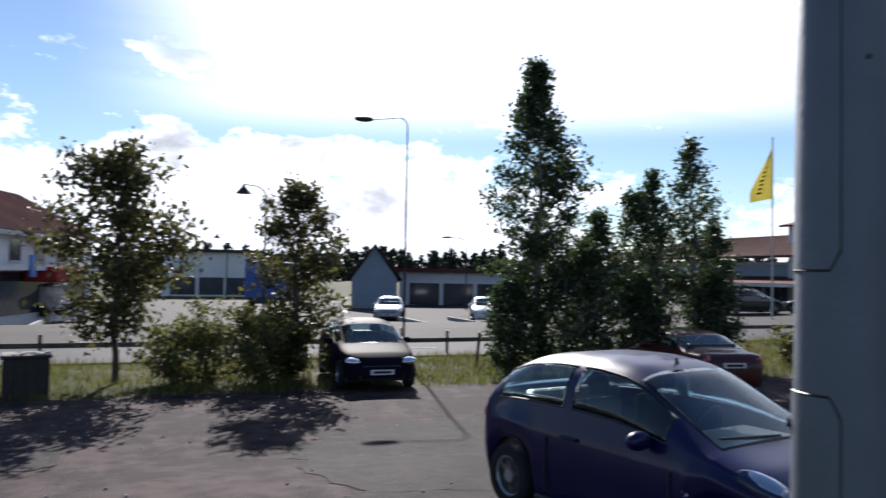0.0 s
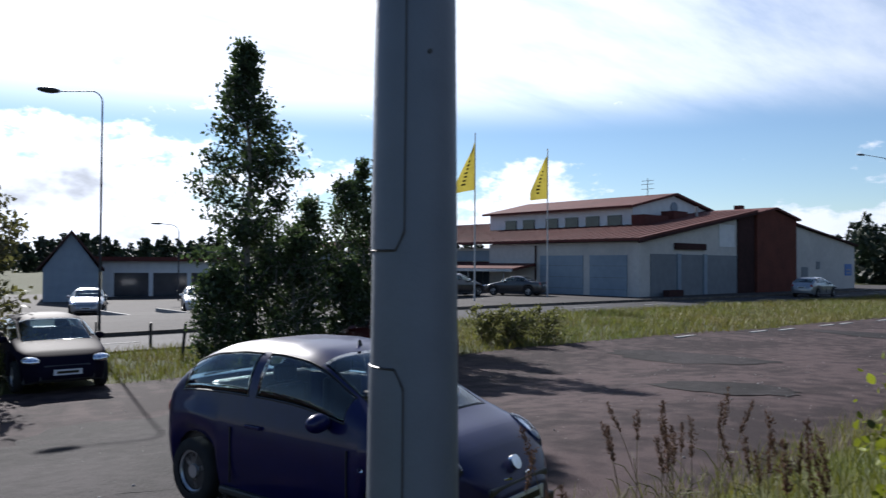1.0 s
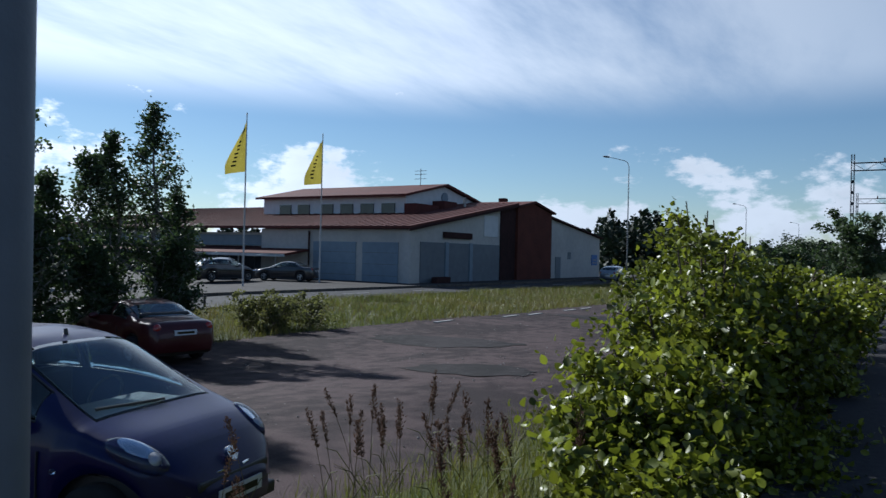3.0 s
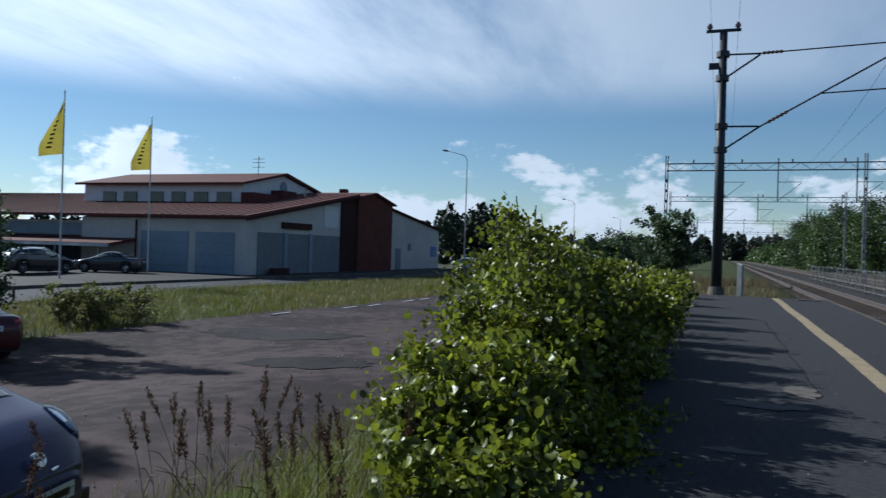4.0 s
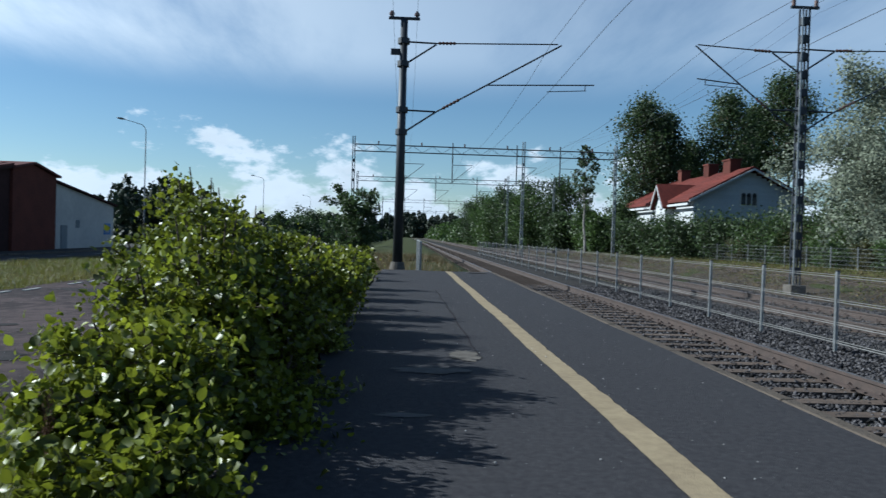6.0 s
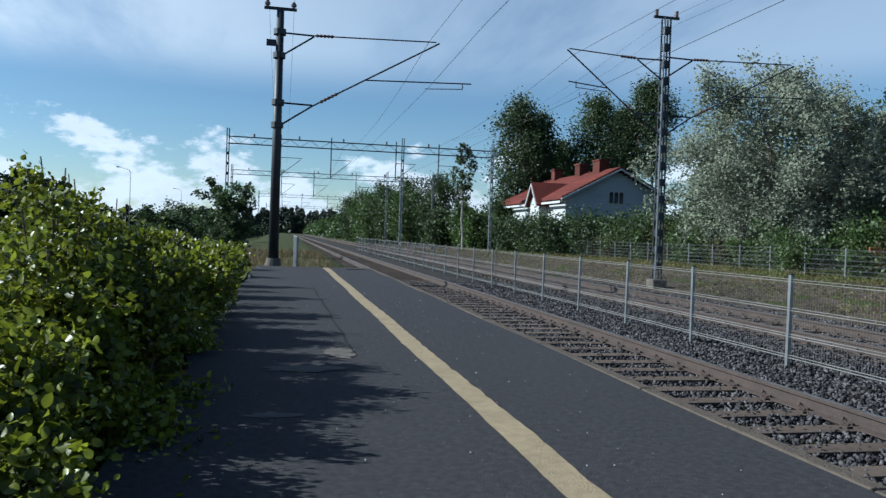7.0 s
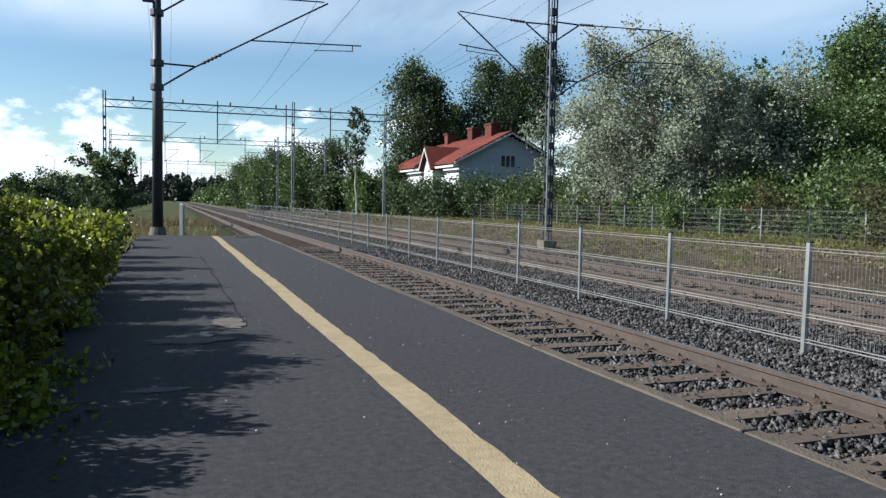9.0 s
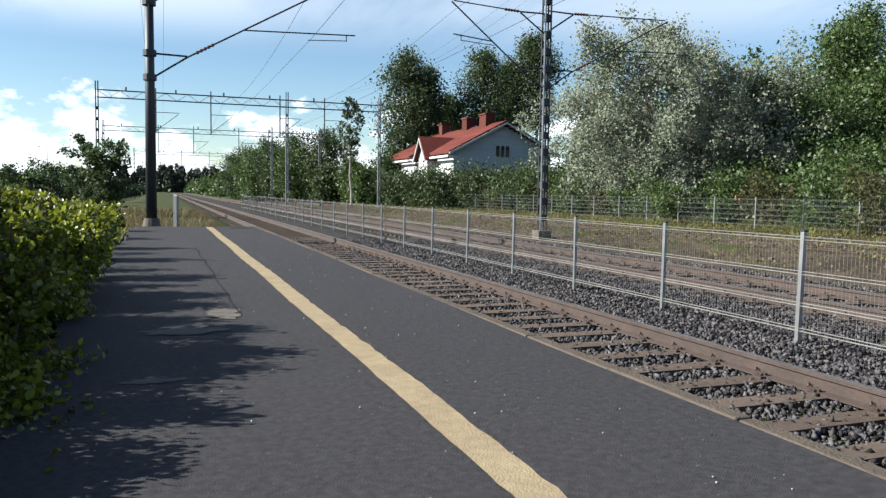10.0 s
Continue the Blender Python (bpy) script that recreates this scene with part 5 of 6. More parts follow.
def lot_details():
    """Ragged darker repairs and loose pale stones on the car park."""
    rng = np.random.default_rng(31)
    for k, (x, y, r, q) in enumerate([(-10.6, 3.6, 2.6, 1.15), (-7.2, 1.6, 1.5, 0.8), (-11.0, 17.0, 2.2, 0.4), (-9.0, 26.0, 2.6, 0.4), (-7.6, 12.5, 1.6, 0.5), (-12.3, -3.0, 1.4, 0.6)]):
        bm = bmesh.new()
        n = 70
        grow = 1.0
        ring = []
        for i in range(n):
            grow = 0.75 * grow + 0.25 * (0.6 + 0.8 * rng.random())
            a = 2 * math.pi * i / n
            ring.append(bm.verts.new((x + math.cos(a) * r * grow, y + math.sin(a) * r * q * grow, GZ + 0.058 + 0.0006 * k + float(dip(x + math.cos(a) * r * grow, y + math.sin(a) * r * q * grow)))))
        mid = bm.verts.new((x, y, GZ + 0.058 + 0.0006 * k + float(dip(x, y))))
        for i in range(n):
            bm.faces.new((ring[i], ring[(i + 1) % n], mid))
        tagged(part("asphalt_patch", bm, ASPHALT_OLD), "ragged dark broken asphalt on the car park", "asphalt patch", kind="structure")
    ico = bmesh.new()
    bmesh.ops.create_icosphere(ico, subdivisions=1, radius=1.0)
    shape, faces = [tuple(v.co) for v in ico.verts], [[v.index for v in f.verts] for f in ico.faces]
    ico.free()
    n = 900
    x, y = -14.5 + 10.4 * rng.random(n), -8 + 44 * rng.random(n) ** 1.4
    p = np.stack([x, y, GZ + 0.06 + dip(x, y)], 1)
    f = turns(rng, n) * (0.005 + 0.016 * rng.random(n) ** 4)[:, None, None]
    tagged(swarm("loose_gravel", shape, faces, p, f, PALE_GRAVEL), "loose pale gravel scattered on the car park", "gravel", kind="stuff")
    n = 1100
    x, y = -0.5 + 3.2 * rng.random(n), 1.5 + 20 * rng.random(n)
    p = np.stack([x, y, np.full(n, 0.006)], 1)
    f = turns(rng, n) * (0.0014 + 0.005 * rng.random(n) ** 5)[:, None, None]
    tagged(swarm("platform_grit", shape, faces, p, f, PALE_GRAVEL), "small pale grit scattered on the platform", "grit", kind="stuff")


lot_details()


# ---- lamp posts, pole, flags ----
def near_pole():
    x, y, z0, z1 = -1.82, 0.50, -0.95, 8.0
    t = thing("lamp_pole", "weathered grey steel lamp pole with service hatches", "lamp pole")

    def rad(z):
        return 0.1175 - 0.0105 * (z + 0.0)

    bm = bmesh.new()
    zs = list(np.linspace(z0, z1, 14))
    for a, b in zip(zs, zs[1:]):
        rod(bm, (x, y, a), (x, y, b), rad(a), rad(b), 40, caps=False)
    bmesh.ops.remove_doubles(bm, verts=bm.verts, dist=0.001)
    part("shaft", bm, POLE_STEEL, t, smooth=True)

    def hatch(za, zb, label):
        bm = bmesh.new()
        r = 0.0035
        angles = [radians(v) for v in range(-143, -52, 6)]
        n = len(angles)
        grid = []
        for z in (za, za + 0.02, za + 0.05, (za + zb) / 2, zb - 0.05, zb - 0.02, zb):
            inset = 2 if z in (za, zb) else (1 if z in (za + 0.02, zb - 0.02) else 0)
            row = []
            for i, a in enumerate(angles):
                i2 = min(max(i, inset), n - 1 - inset)
                a2 = angles[i2]
                row.append(bm.verts.new((x + (rad(z) + r) * math.cos(a2), y + (rad(z) + r) * math.sin(a2), z)))
            grid.append(row)
        for p, q in zip(grid, grid[1:]):
            for i in range(n - 1):
                try:
                    bm.faces.new((p[i], p[i + 1], q[i + 1], q[i]))
                except ValueError:
                    pass
        bmesh.ops.remove_doubles(bm, verts=bm.verts, dist=0.0005)
        bmesh.ops.recalc_face_normals(bm, faces=bm.faces)
        bmesh.ops.solidify(bm, geom=bm.faces[:], thickness=0.006)
        rim = bmesh.new()
        ring = [(a, zb + 0.003) for a in angles[2:-2]] + [(angles[-1], zb - 0.04), (angles[-1], za + 0.04)] + [(a, za - 0.003) for a in angles[-3:1:-1]]
        pts = [Vector((x + (rad(z) + 0.001) * math.cos(a), y + (rad(z) + 0.001) * math.sin(a), z)) for a, z in ring]
        chain(rim, pts, [0.0032] * len(pts), 5)
        ob = part("hatch", bm, POLE_STEEL, t, label)
        part("hatch_gap", rim, BLACK, ob)
        return ob

    hatch(1.19, 2.6, "upper service hatch cover")
    h = hatch(-0.1, 0.905, "lower service hatch cover")
    part("lock", R((x + 0.11 * math.cos(radians(-135)), y + 0.11 * math.sin(radians(-135)), 0.83), (x + 0.122 * math.cos(radians(-135)), y + 0.122 * math.sin(radians(-135)), 0.83), 0.012), BLACK, h)
    part("screw", R((x + 0.1 * math.cos(radians(-20)), y + 0.1 * math.sin(radians(-20)), 1.66), (x + 0.104 * math.cos(radians(-20)), y + 0.104 * math.sin(radians(-20)), 1.66), 0.006), BLACK, t)
    part("arm", R((x, y, z1), (x + 1.4, y - 0.3, z1 + 0.3), 0.04), GALVANISED, t)


near_pole()


def street_lamp(x, y, height, reach, way, label, mat=None, base=None, style="cobra", bend=0.6, slim=1.0, rise=0.09):
    mat = mat or GALVANISED
    base = GZ - 0.05 if base is None else base
    t = thing("street_lamp", label, "street lamp", pose(x, y, base), group="street lamps")
    w = Vector((way[0], way[1], 0)).normalized()
    pts = [Vector((0, 0, 0)), Vector((0, 0, height * 0.3)), Vector((0, 0, height - bend))]
    radii = [0.075 * slim, 0.06 * slim, 0.036 * slim]
    for k in range(1, 6):
        a = k / 5 * math.pi / 2 * 0.93
        pts.append(Vector((0, 0, height - bend)) + w * bend * (1 - math.cos(a)) + Vector((0, 0, bend * math.sin(a))))
        radii.append(0.03 * slim)
    part("post", chain(bmesh.new(), pts, radii, 10), mat, t)
    end = pts[-1] + w * reach + Vector((0, 0, reach * rise))
    part("arm", R(pts[-1], end, 0.028 * slim, 0.024 * slim), mat, t)
    bm = bmesh.new()
    if style == "cobra":
        bmesh.ops.create_uvsphere(bm, u_segments=14, v_segments=8, radius=1.0, matrix=Matrix.Translation(end + w * 0.3) @ w.to_track_quat("X", "Z").to_matrix().to_4x4() @ Matrix.Diagonal((0.42 * (0.3 + 0.7 * slim), 0.15, 0.085, 1)))
        part("lamp_head", bm, BLACK if mat is DARK_STEEL else mat, t, smooth=True)
    else:
        rod(bm, end - Vector((0, 0, 0.42)), end - Vector((0, 0, 0.12)), 0.36, 0.1, 16)
        rod(bm, end - Vector((0, 0, 0.12)), end, 0.1, 0.03, 12)
        part("lamp_shade", bm, DARK_STEEL, t)
    part("door_plate", B(-0.06, -0.1, 0.5, 0.06, -0.08, 0.95), mat, t)
    return t


street_lamp(-23.4, 6.3, 7.6, 0.85, (-0.1, -1), "tall grey street lamp with a curved arm by the road", DARK_STEEL, GZ - 0.4, bend=0.28, slim=0.62, rise=-0.14)
street_lamp(-22.4, 66.0, 11.0, 1.9, (-0.5, -1), "tall grey street lamp with a curved arm by the road")
street_lamp(-22.0, 118.0, 10.4, 1.9, (-0.5, -1), "tall grey street lamp with a curved arm by the road")
street_lamp(-22.0, 175.0, 10.4, 1.9, (-0.5, -1), "tall grey street lamp with a curved arm by the road")
bx, by = bearing(83.2, 36)
street_lamp(bx, by, 6.6, 0.5, (-0.3, -1), "street lamp with a bell-shaped shade beside the road", DARK_STEEL, GZ - 0.4, "bell")
bx, by = bearing(85.6, 78)
street_lamp(bx, by, 6.6, 0.5, (-0.3, -1), "street lamp with a bell-shaped shade beside the road", DARK_STEEL, GZ - 0.8, "bell")
bx, by = bearing(68.0, 62)
street_lamp(bx, by, 6.0, 0.8, (-0.3, -1), "small street lamp at the shops' car park", DARK_STEEL, GZ - 0.8)


def flag_pole(x, y, height, seed, droop):
    t = thing("flagpole", "white flagpole with a hanging yellow banner", "flagpole", pose(x, y, GZ), group="flagpoles")
    part("pole", R((0, 0, 0), (0, 0, height), 0.055, 0.03, 10), TIMBER_WHITE, t)
    part("finial", R((0, 0, height), (0, 0, height + 0.12), 0.05, 0.01), GALVANISED, t)
    rng = np.random.default_rng(seed)
    bm = bmesh.new()
    top, length, width = height - 0.35, 2.9, 1.15
    way = Vector((-0.75, -0.66, 0))
    side = Vector((0.66, -0.75, 0))
    grid = []
    for j in range(13):
        v = j / 12
        row = []
        for i in range(7):
            u = i / 6
            out = u * width * (0.16 + 0.84 * min(1.0, v * 1.25))
            z = top - v * length - u * droop * (1 - v * 0.6)
            p = way * out + side * (0.13 * math.sin(u * 4.0 + v * 5.0 + seed) * u) + Vector((0, 0, z))
            row.append(bm.verts.new(p))
        grid.append(row)
    for a, b in zip(grid, grid[1:]):
        for i in range(6):
            bm.faces.new((a[i], a[i + 1], b[i + 1], b[i]))
    f = part("banner", bm, FLAG_CLOTH, t, "yellow cloth banner", smooth=True)
    for k in range(7):
        v = 0.32 + k * 0.085
        u0, u1 = 0.48, 0.48 + 0.14 + 0.1 * rng.random()
        bm = bmesh.new()
        for off in (-0.012, 0.012):
            quad = []
            for uu, vv in ((u0, v), (u1, v), (u1, v + 0.035), (u0, v + 0.035)):
                out = uu * width * (0.16 + 0.84 * min(1.0, vv * 1.25))
                quad.append(bm.verts.new(way * out + side * (0.13 * math.sin(uu * 4.0 + vv * 5.0 + seed) * uu + off) + Vector((0, 0, top - vv * length - uu * droop * (1 - vv * 0.6)))))
            bm.faces.new(quad)
        part("lettering_bar", bm, INK, f)
    return t


flag_pole(-32.6, 30.0, 9.9, 1, 0.5)
flag_pole(-33.6, 37.6, 9.9, 2, 0.25)


# ---- cars ----
def profile(pts, v, soft=0.05):
    """A line through points, rounded where it bends."""
    u = np.linspace(-2.5 * soft, 2.5 * soft, 21)
    k = np.exp(-0.5 * (u / soft) ** 2)
    return float((np.interp(v + u, [p[0] for p in pts], [p[1] for p in pts]) * k).sum() / k.sum())


CAR_KINDS = {
    "bubble": dict(L=3.72, W=1.66, H=1.52, base=2.43, wheel=0.295, belt=[(-1.86, 0.9), (-0.6, 0.88), (1.0, 0.875), (1.86, 0.875)],
                   top=[(-1.86, 0.55), (-1.81, 0.82), (-1.72, 0.99), (-1.56, 1.2), (-1.36, 1.36), (-1.1, 1.455), (-0.7, 1.51), (-0.2, 1.52), (0.12, 1.485), (0.32, 1.42), (1.06, 0.99), (1.2, 0.945), (1.42, 0.885), (1.62, 0.78), (1.78, 0.64), (1.86, 0.46)],
                   half=[(-1.86, 0.5), (-1.78, 0.68), (-1.6, 0.78), (-1.2, 0.825), (-0.5, 0.83), (0.9, 0.83), (1.3, 0.80), (1.55, 0.72), (1.75, 0.56), (1.86, 0.34)],
                   screen=(0.26, 1.09), back=(-1.66, -1.34), sides=[(-0.36, 0.7), (-1.42, -0.46)]),
    "hatch": dict(L=4.2, W=1.76, H=1.47, base=2.62, wheel=0.31, belt=[(-2.1, 0.95), (0.0, 0.91), (2.1, 0.88)],
                  top=[(-2.1, 0.55), (-2.04, 0.9), (-1.92, 1.05), (-1.62, 1.3), (-1.3, 1.41), (-0.6, 1.47), (0.0, 1.46), (0.3, 1.39), (1.05, 0.99), (1.22, 0.94), (1.7, 0.82), (1.98, 0.68), (2.1, 0.48)],
                  half=[(-2.1, 0.6), (-2.0, 0.76), (-1.7, 0.85), (-1.2, 0.88), (0.9, 0.88), (1.5, 0.85), (1.85, 0.74), (2.1, 0.45)],
                  screen=(0.3, 1.08), back=(-1.9, -1.5), sides=[(0.0, 0.9), (-0.85, -0.1), (-1.5, -0.95)]),
    "coupe": dict(L=4.3, W=1.70, H=1.36, base=2.58, wheel=0.30, belt=[(-2.15, 0.87), (0.0, 0.86), (2.15, 0.84)],
                  top=[(-2.15, 0.6), (-2.1, 0.88), (-1.95, 0.96), (-1.5, 0.98), (-1.32, 1.02), (-0.72, 1.29), (-0.3, 1.355), (0.05, 1.33), (0.27, 1.26), (0.95, 0.93), (1.3, 0.87), (1.8, 0.74), (2.05, 0.62), (2.15, 0.45)],
                  half=[(-2.15, 0.62), (-2.05, 0.76), (-1.7, 0.83), (-1.2, 0.85), (0.9, 0.85), (1.6, 0.82), (1.95, 0.7), (2.15, 0.45)],
                  screen=(0.25, 0.98), back=(-1.36, -0.78), sides=[(-0.22, 0.8), (-1.0, -0.3)]),
}


def car(kind, paint, label, m, group="parked cars"):
    s = CAR_KINDS[kind]
    L, W, H, wb, wr = s["L"], s["W"], s["H"], s["base"], s["wheel"]
    t = thing("car", label, "car", m, group=group)
    axles = (wb / 2 + 0.02, -wb / 2 + 0.02)
    bf = s["screen"][1]
    breaks = [*s["screen"], *s["back"], *[v for r in s["sides"] for v in r]]
    xs = sorted(set(np.round(np.r_[np.linspace(-L / 2, L / 2, 61), L / 2 - 0.02, 0.02 - L / 2, breaks, [a + o for a in axles for o in np.linspace(-wr - 0.075, wr + 0.075, 17)]], 4)))
    LOW, ARC = 6, 20

    def section(x):
        """Half of the skin's cross-section, from the sill over the shoulder to the middle of the top."""
        zt, w = profile(s["top"], x), profile(s["half"], x, 0.04)
        z0 = 0.20 + 0.10 * max(0, abs(x) - L / 2 + 0.35) / 0.35
        for a in axles:
            d = abs(x - a)
            if d < wr + 0.07:
                z0 = max(z0, wr + math.sqrt(max(0.0, (wr + 0.07) ** 2 - d * d)))
        zb = min(profile(s["belt"], x), zt - 0.10)
        z0 = min(z0, zb - 0.04)
        pts = [(w * f, z0 + (zb - z0) * g) for f, g in ((0.93, 0.0), (0.975, 0.22), (0.998, 0.45), (1.0, 0.68), (0.99, 0.88), (0.965, 1.0))]
        for k in range(1, ARC + 1):
            a = math.pi / 2 * k / ARC
            up_ = (zt - zb) * math.sin(a) ** 0.5
            pts.append((w * 0.965 * max(0.0, math.cos(a)) ** 0.5 * (1 - 0.24 * up_), zb + up_))
        return pts

    grid = []
    for x in xs:
        half = section(x)
        grid.append([(x, -y, z) for y, z in half] + [(x, y, z) for y, z in half[-2::-1]])
    n = len(grid[0])

    def pane(i, k):
        x = (xs[i] + xs[i + 1]) / 2
        arc = (min(k, n - 2 - k) - LOW + 1) * 90 / ARC + 45 / ARC
        if s["screen"][0] < x < s["screen"][1] and arc > 50:
            return "windscreen"
        if s["back"][0] < x < s["back"][1] and arc > 44:
            return "rear_window"
        for q, (a, b) in enumerate(s["sides"]):
            if a < x < b and 4.5 < arc < 45:
                return ("side_window", q, k > n / 2)
        return None

    groups = {}
    for i in range(len(xs) - 1):
        for k in range(n - 1):
            groups.setdefault(pane(i, k), []).append((i, k))
    for g, cells in groups.items():
        bm = bmesh.new()
        vs = {}
        for i, k in cells:
            quad = []
            for ii, kk in ((i, k), (i, k + 1), (i + 1, k + 1), (i + 1, k)):
                if (ii, kk) not in vs:
                    vs[ii, kk] = bm.verts.new(grid[ii][kk])
                quad.append(vs[ii, kk])
            bm.faces.new(quad)
        if g is None:
            bm.faces.new([vs[0, k] for k in range(n)][::-1])
            bm.faces.new([vs[len(xs) - 1, k] for k in range(n)])
            bmesh.ops.recalc_face_normals(bm, faces=bm.faces)
            part("body", bm, paint, t, smooth=True)
        else:
            bmesh.ops.recalc_face_normals(bm, faces=bm.faces)
            bmesh.ops.solidify(bm, geom=bm.faces[:], thickness=0.004)
            w = part(g if isinstance(g, str) else g[0], bm, CAR_GLASS, t, smooth=True)
            w.visible_shadow = False
    # dark seals round the side windows
    for q, (a, b) in enumerate(s["sides"]):
        for sd in (-1, 1):
            bm = bmesh.new()
            idx = [i for i, x in enumerate(xs) if a - 0.001 <= x <= b + 0.001]
            lo = [Vector(grid[i][LOW if sd < 0 else n - 1 - LOW]) for i in idx]
            hi = [Vector(grid[i][LOW + 9 if sd < 0 else n - 10 - LOW]) for i in idx]
            ring = lo + hi[::-1] + lo[:1]
            part("window_seal", chain(bm, ring, [0.009] * len(ring), 5), BLACK, t)
    part("underbody", B(-L / 2 + 0.25, -W / 2 + 0.14, 0.2, L / 2 - 0.3, W / 2 - 0.14, 0.62), BLACK, t)
    # interior
    bm = B(bf - 0.75, -W / 2 + 0.2, 0.55, bf - 0.05, W / 2 - 0.2, 0.93, 0.05)
    part("dashboard", bm, BLACK, t)
    for y in (-0.36, 0.36):
        bm = B(-0.35, y - 0.23, 0.45, 0.2, y + 0.23, 0.62, 0.04)
        box(bm, -0.5, y - 0.23, 0.55, -0.36, y + 0.23, 1.12, 0.05)
        box(bm, -0.5, y - 0.12, 1.14, -0.4, y + 0.12, 1.3 if H > 1.4 else 1.22, 0.04)
        part("seat", bm, BLACK, t)
    part("rear_seat", B(-1.25, -0.6, 0.5, -1.1, 0.6, 1.1, 0.05), BLACK, t)
    bm = bmesh.new()
    for k in range(16):
        a, b = 2 * math.pi * k / 16, 2 * math.pi * (k + 1) / 16
        rod(bm, (0.22 + 0.05 * math.sin(a), 0.36 + 0.18 * math.cos(a), 0.92 + 0.17 * math.sin(a)), (0.22 + 0.05 * math.sin(b), 0.36 + 0.18 * math.cos(b), 0.92 + 0.17 * math.sin(b)), 0.014, n=5)
    part("steering_wheel", bm, BLACK, t)
    # wheels
    for ax in axles:
        for sd in (-1, 1):
            y = sd * (W / 2 - 0.10)
            w = new("wheel")
            w.parent, w.matrix_basis = t, pose(ax, y, wr)
            bm = bmesh.new()
            prof = [(wr * 0.66, -0.09), (wr * 0.93, -0.095), (wr, -0.07), (wr, 0.07), (wr * 0.93, 0.095), (wr * 0.66, 0.09)]
            ring = [[bm.verts.new((r * math.cos(2 * math.pi * k / 28), o, r * math.sin(2 * math.pi * k / 28))) for r, o in prof] for k in range(28)]
            for k in range(28):
                for i in range(5):
                    bm.faces.new((ring[k][i], ring[k][i + 1], ring[(k + 1) % 28][i + 1], ring[(k + 1) % 28][i]))
            bmesh.ops.recalc_face_normals(bm, faces=bm.faces)
            part("tyre", bm, RUBBER, w, smooth=True)
            bm = R((0, -0.05, 0), (0, sd * 0.02, 0), wr * 0.66, n=24)
            part("wheel_well", bm, BLACK, w)
            bm = bmesh.new()
            for k in range(5):
                a = 2 * math.pi * k / 5 + 0.3
                box(bm, -0.035, sd * 0.03 - 0.02, 0.04, 0.035, sd * 0.03 + 0.045, wr * 0.62, 0.012)
                bmesh.ops.rotate(bm, verts=[v for v in bm.verts if not v.tag], cent=(0, 0, 0), matrix=Matrix.Rotation(a, 3, "Y"))
                for v in bm.verts:
                    v.tag = True
            rod(bm, (0, sd * 0.0, 0), (0, sd * 0.075, 0), 0.075, 0.06, 14)
            for k in range(24):
                a, b = 2 * math.pi * k / 24, 2 * math.pi * (k + 1) / 24
                rr_ = wr * 0.64
                rod(bm, (rr_ * math.cos(a), sd * 0.06, rr_ * math.sin(a)), (rr_ * math.cos(b), sd * 0.06, rr_ * math.sin(b)), 0.018, n=5)
            part("rim", bm, ALLOY, w)

    def blob(name, c, r, mat, parent=None, rot=(0, 0, 0), label=""):
        bm = bmesh.new()
        bmesh.ops.create_uvsphere(bm, u_segments=18, v_segments=10, radius=1.0, matrix=pose(*c, *rot) @ Matrix.Diagonal((*r, 1)))
        return part(name, bm, mat, parent or t, label, smooth=True)

    for sd in (-1, 1):
        blob("mirror", (bf - 0.56, sd * (W / 2 + 0.06), profile(s["belt"], 0.5) + 0.09), (0.07, 0.12, 0.075), paint)
        xf = L / 2
        if kind == "bubble":
            h = blob("headlight", (1.46, sd * 0.63, 0.765), (0.25, 0.115, 0.105), LAMP_GLASS, rot=(sd * -14, 24, sd * -22), label="clear oval headlight")
            blob("reflector", (1.44, sd * 0.62, 0.757), (0.235, 0.103, 0.093), CHROME, h, rot=(sd * -14, 24, sd * -22))
            blob("indicator", (1.56, sd * 0.60, 0.745), (0.07, 0.05, 0.05), ALLOY, h, rot=(0, 24, 0))
            blob("side_repeater", (0.92, sd * 0.835, 0.66), (0.03, 0.012, 0.02), LAMP_GLASS)
        else:
            h = blob("headlight", (xf - 0.20, sd * (W / 2 - 0.26), 0.66), (0.18, 0.19, 0.075), LAMP_GLASS, rot=(0, 10, sd * -35))
            blob("reflector", (xf - 0.22, sd * (W / 2 - 0.26), 0.655), (0.16, 0.17, 0.06), CHROME, h, rot=(0, 10, sd * -35))
        blob("tail_light", (-L / 2 + 0.12, sd * (W / 2 - 0.24), 0.80), (0.07, 0.10, 0.12), TAIL_RED)
        for hx in (0.05,):
            part("door_handle", B(hx - 0.12 - 0.35, sd * (W / 2 + 0.005) - 0.015, 0.80, hx + 0.08 - 0.35, sd * (W / 2 + 0.005) + 0.015, 0.83, 0.008), paint, t)
        for hx in ((-0.62, 0.78) if kind != "hatch" else (-0.75, 0.0, 0.8)):
            part("door_seam", B(hx - 0.004, sd * (W / 2 + 0.001) - 0.012, 0.30, hx + 0.004, sd * (W / 2 + 0.001) + 0.006, 0.78), BLACK, t)
        part("sill", B(-wb / 2 + wr + 0.12, sd * (W / 2 - 0.06) - 0.05, 0.17, wb / 2 - wr - 0.1, sd * (W / 2 - 0.06) + 0.05, 0.24, 0.02), BLACK, t)
    part("front_grille", B(L / 2 - 0.16, -0.42, 0.50, L / 2 - 0.035, 0.42, 0.57, 0.02), BLACK, t)
    part("lower_grille", B(L / 2 - 0.16, -0.5, 0.27, L / 2 - 0.015, 0.5, 0.37, 0.02), BLACK, t)
    part("front_plate", B(L / 2 - 0.06, -0.26, 0.375, L / 2 + 0.012, 0.26, 0.485), PLATE, t, "white number plate with dark bars")
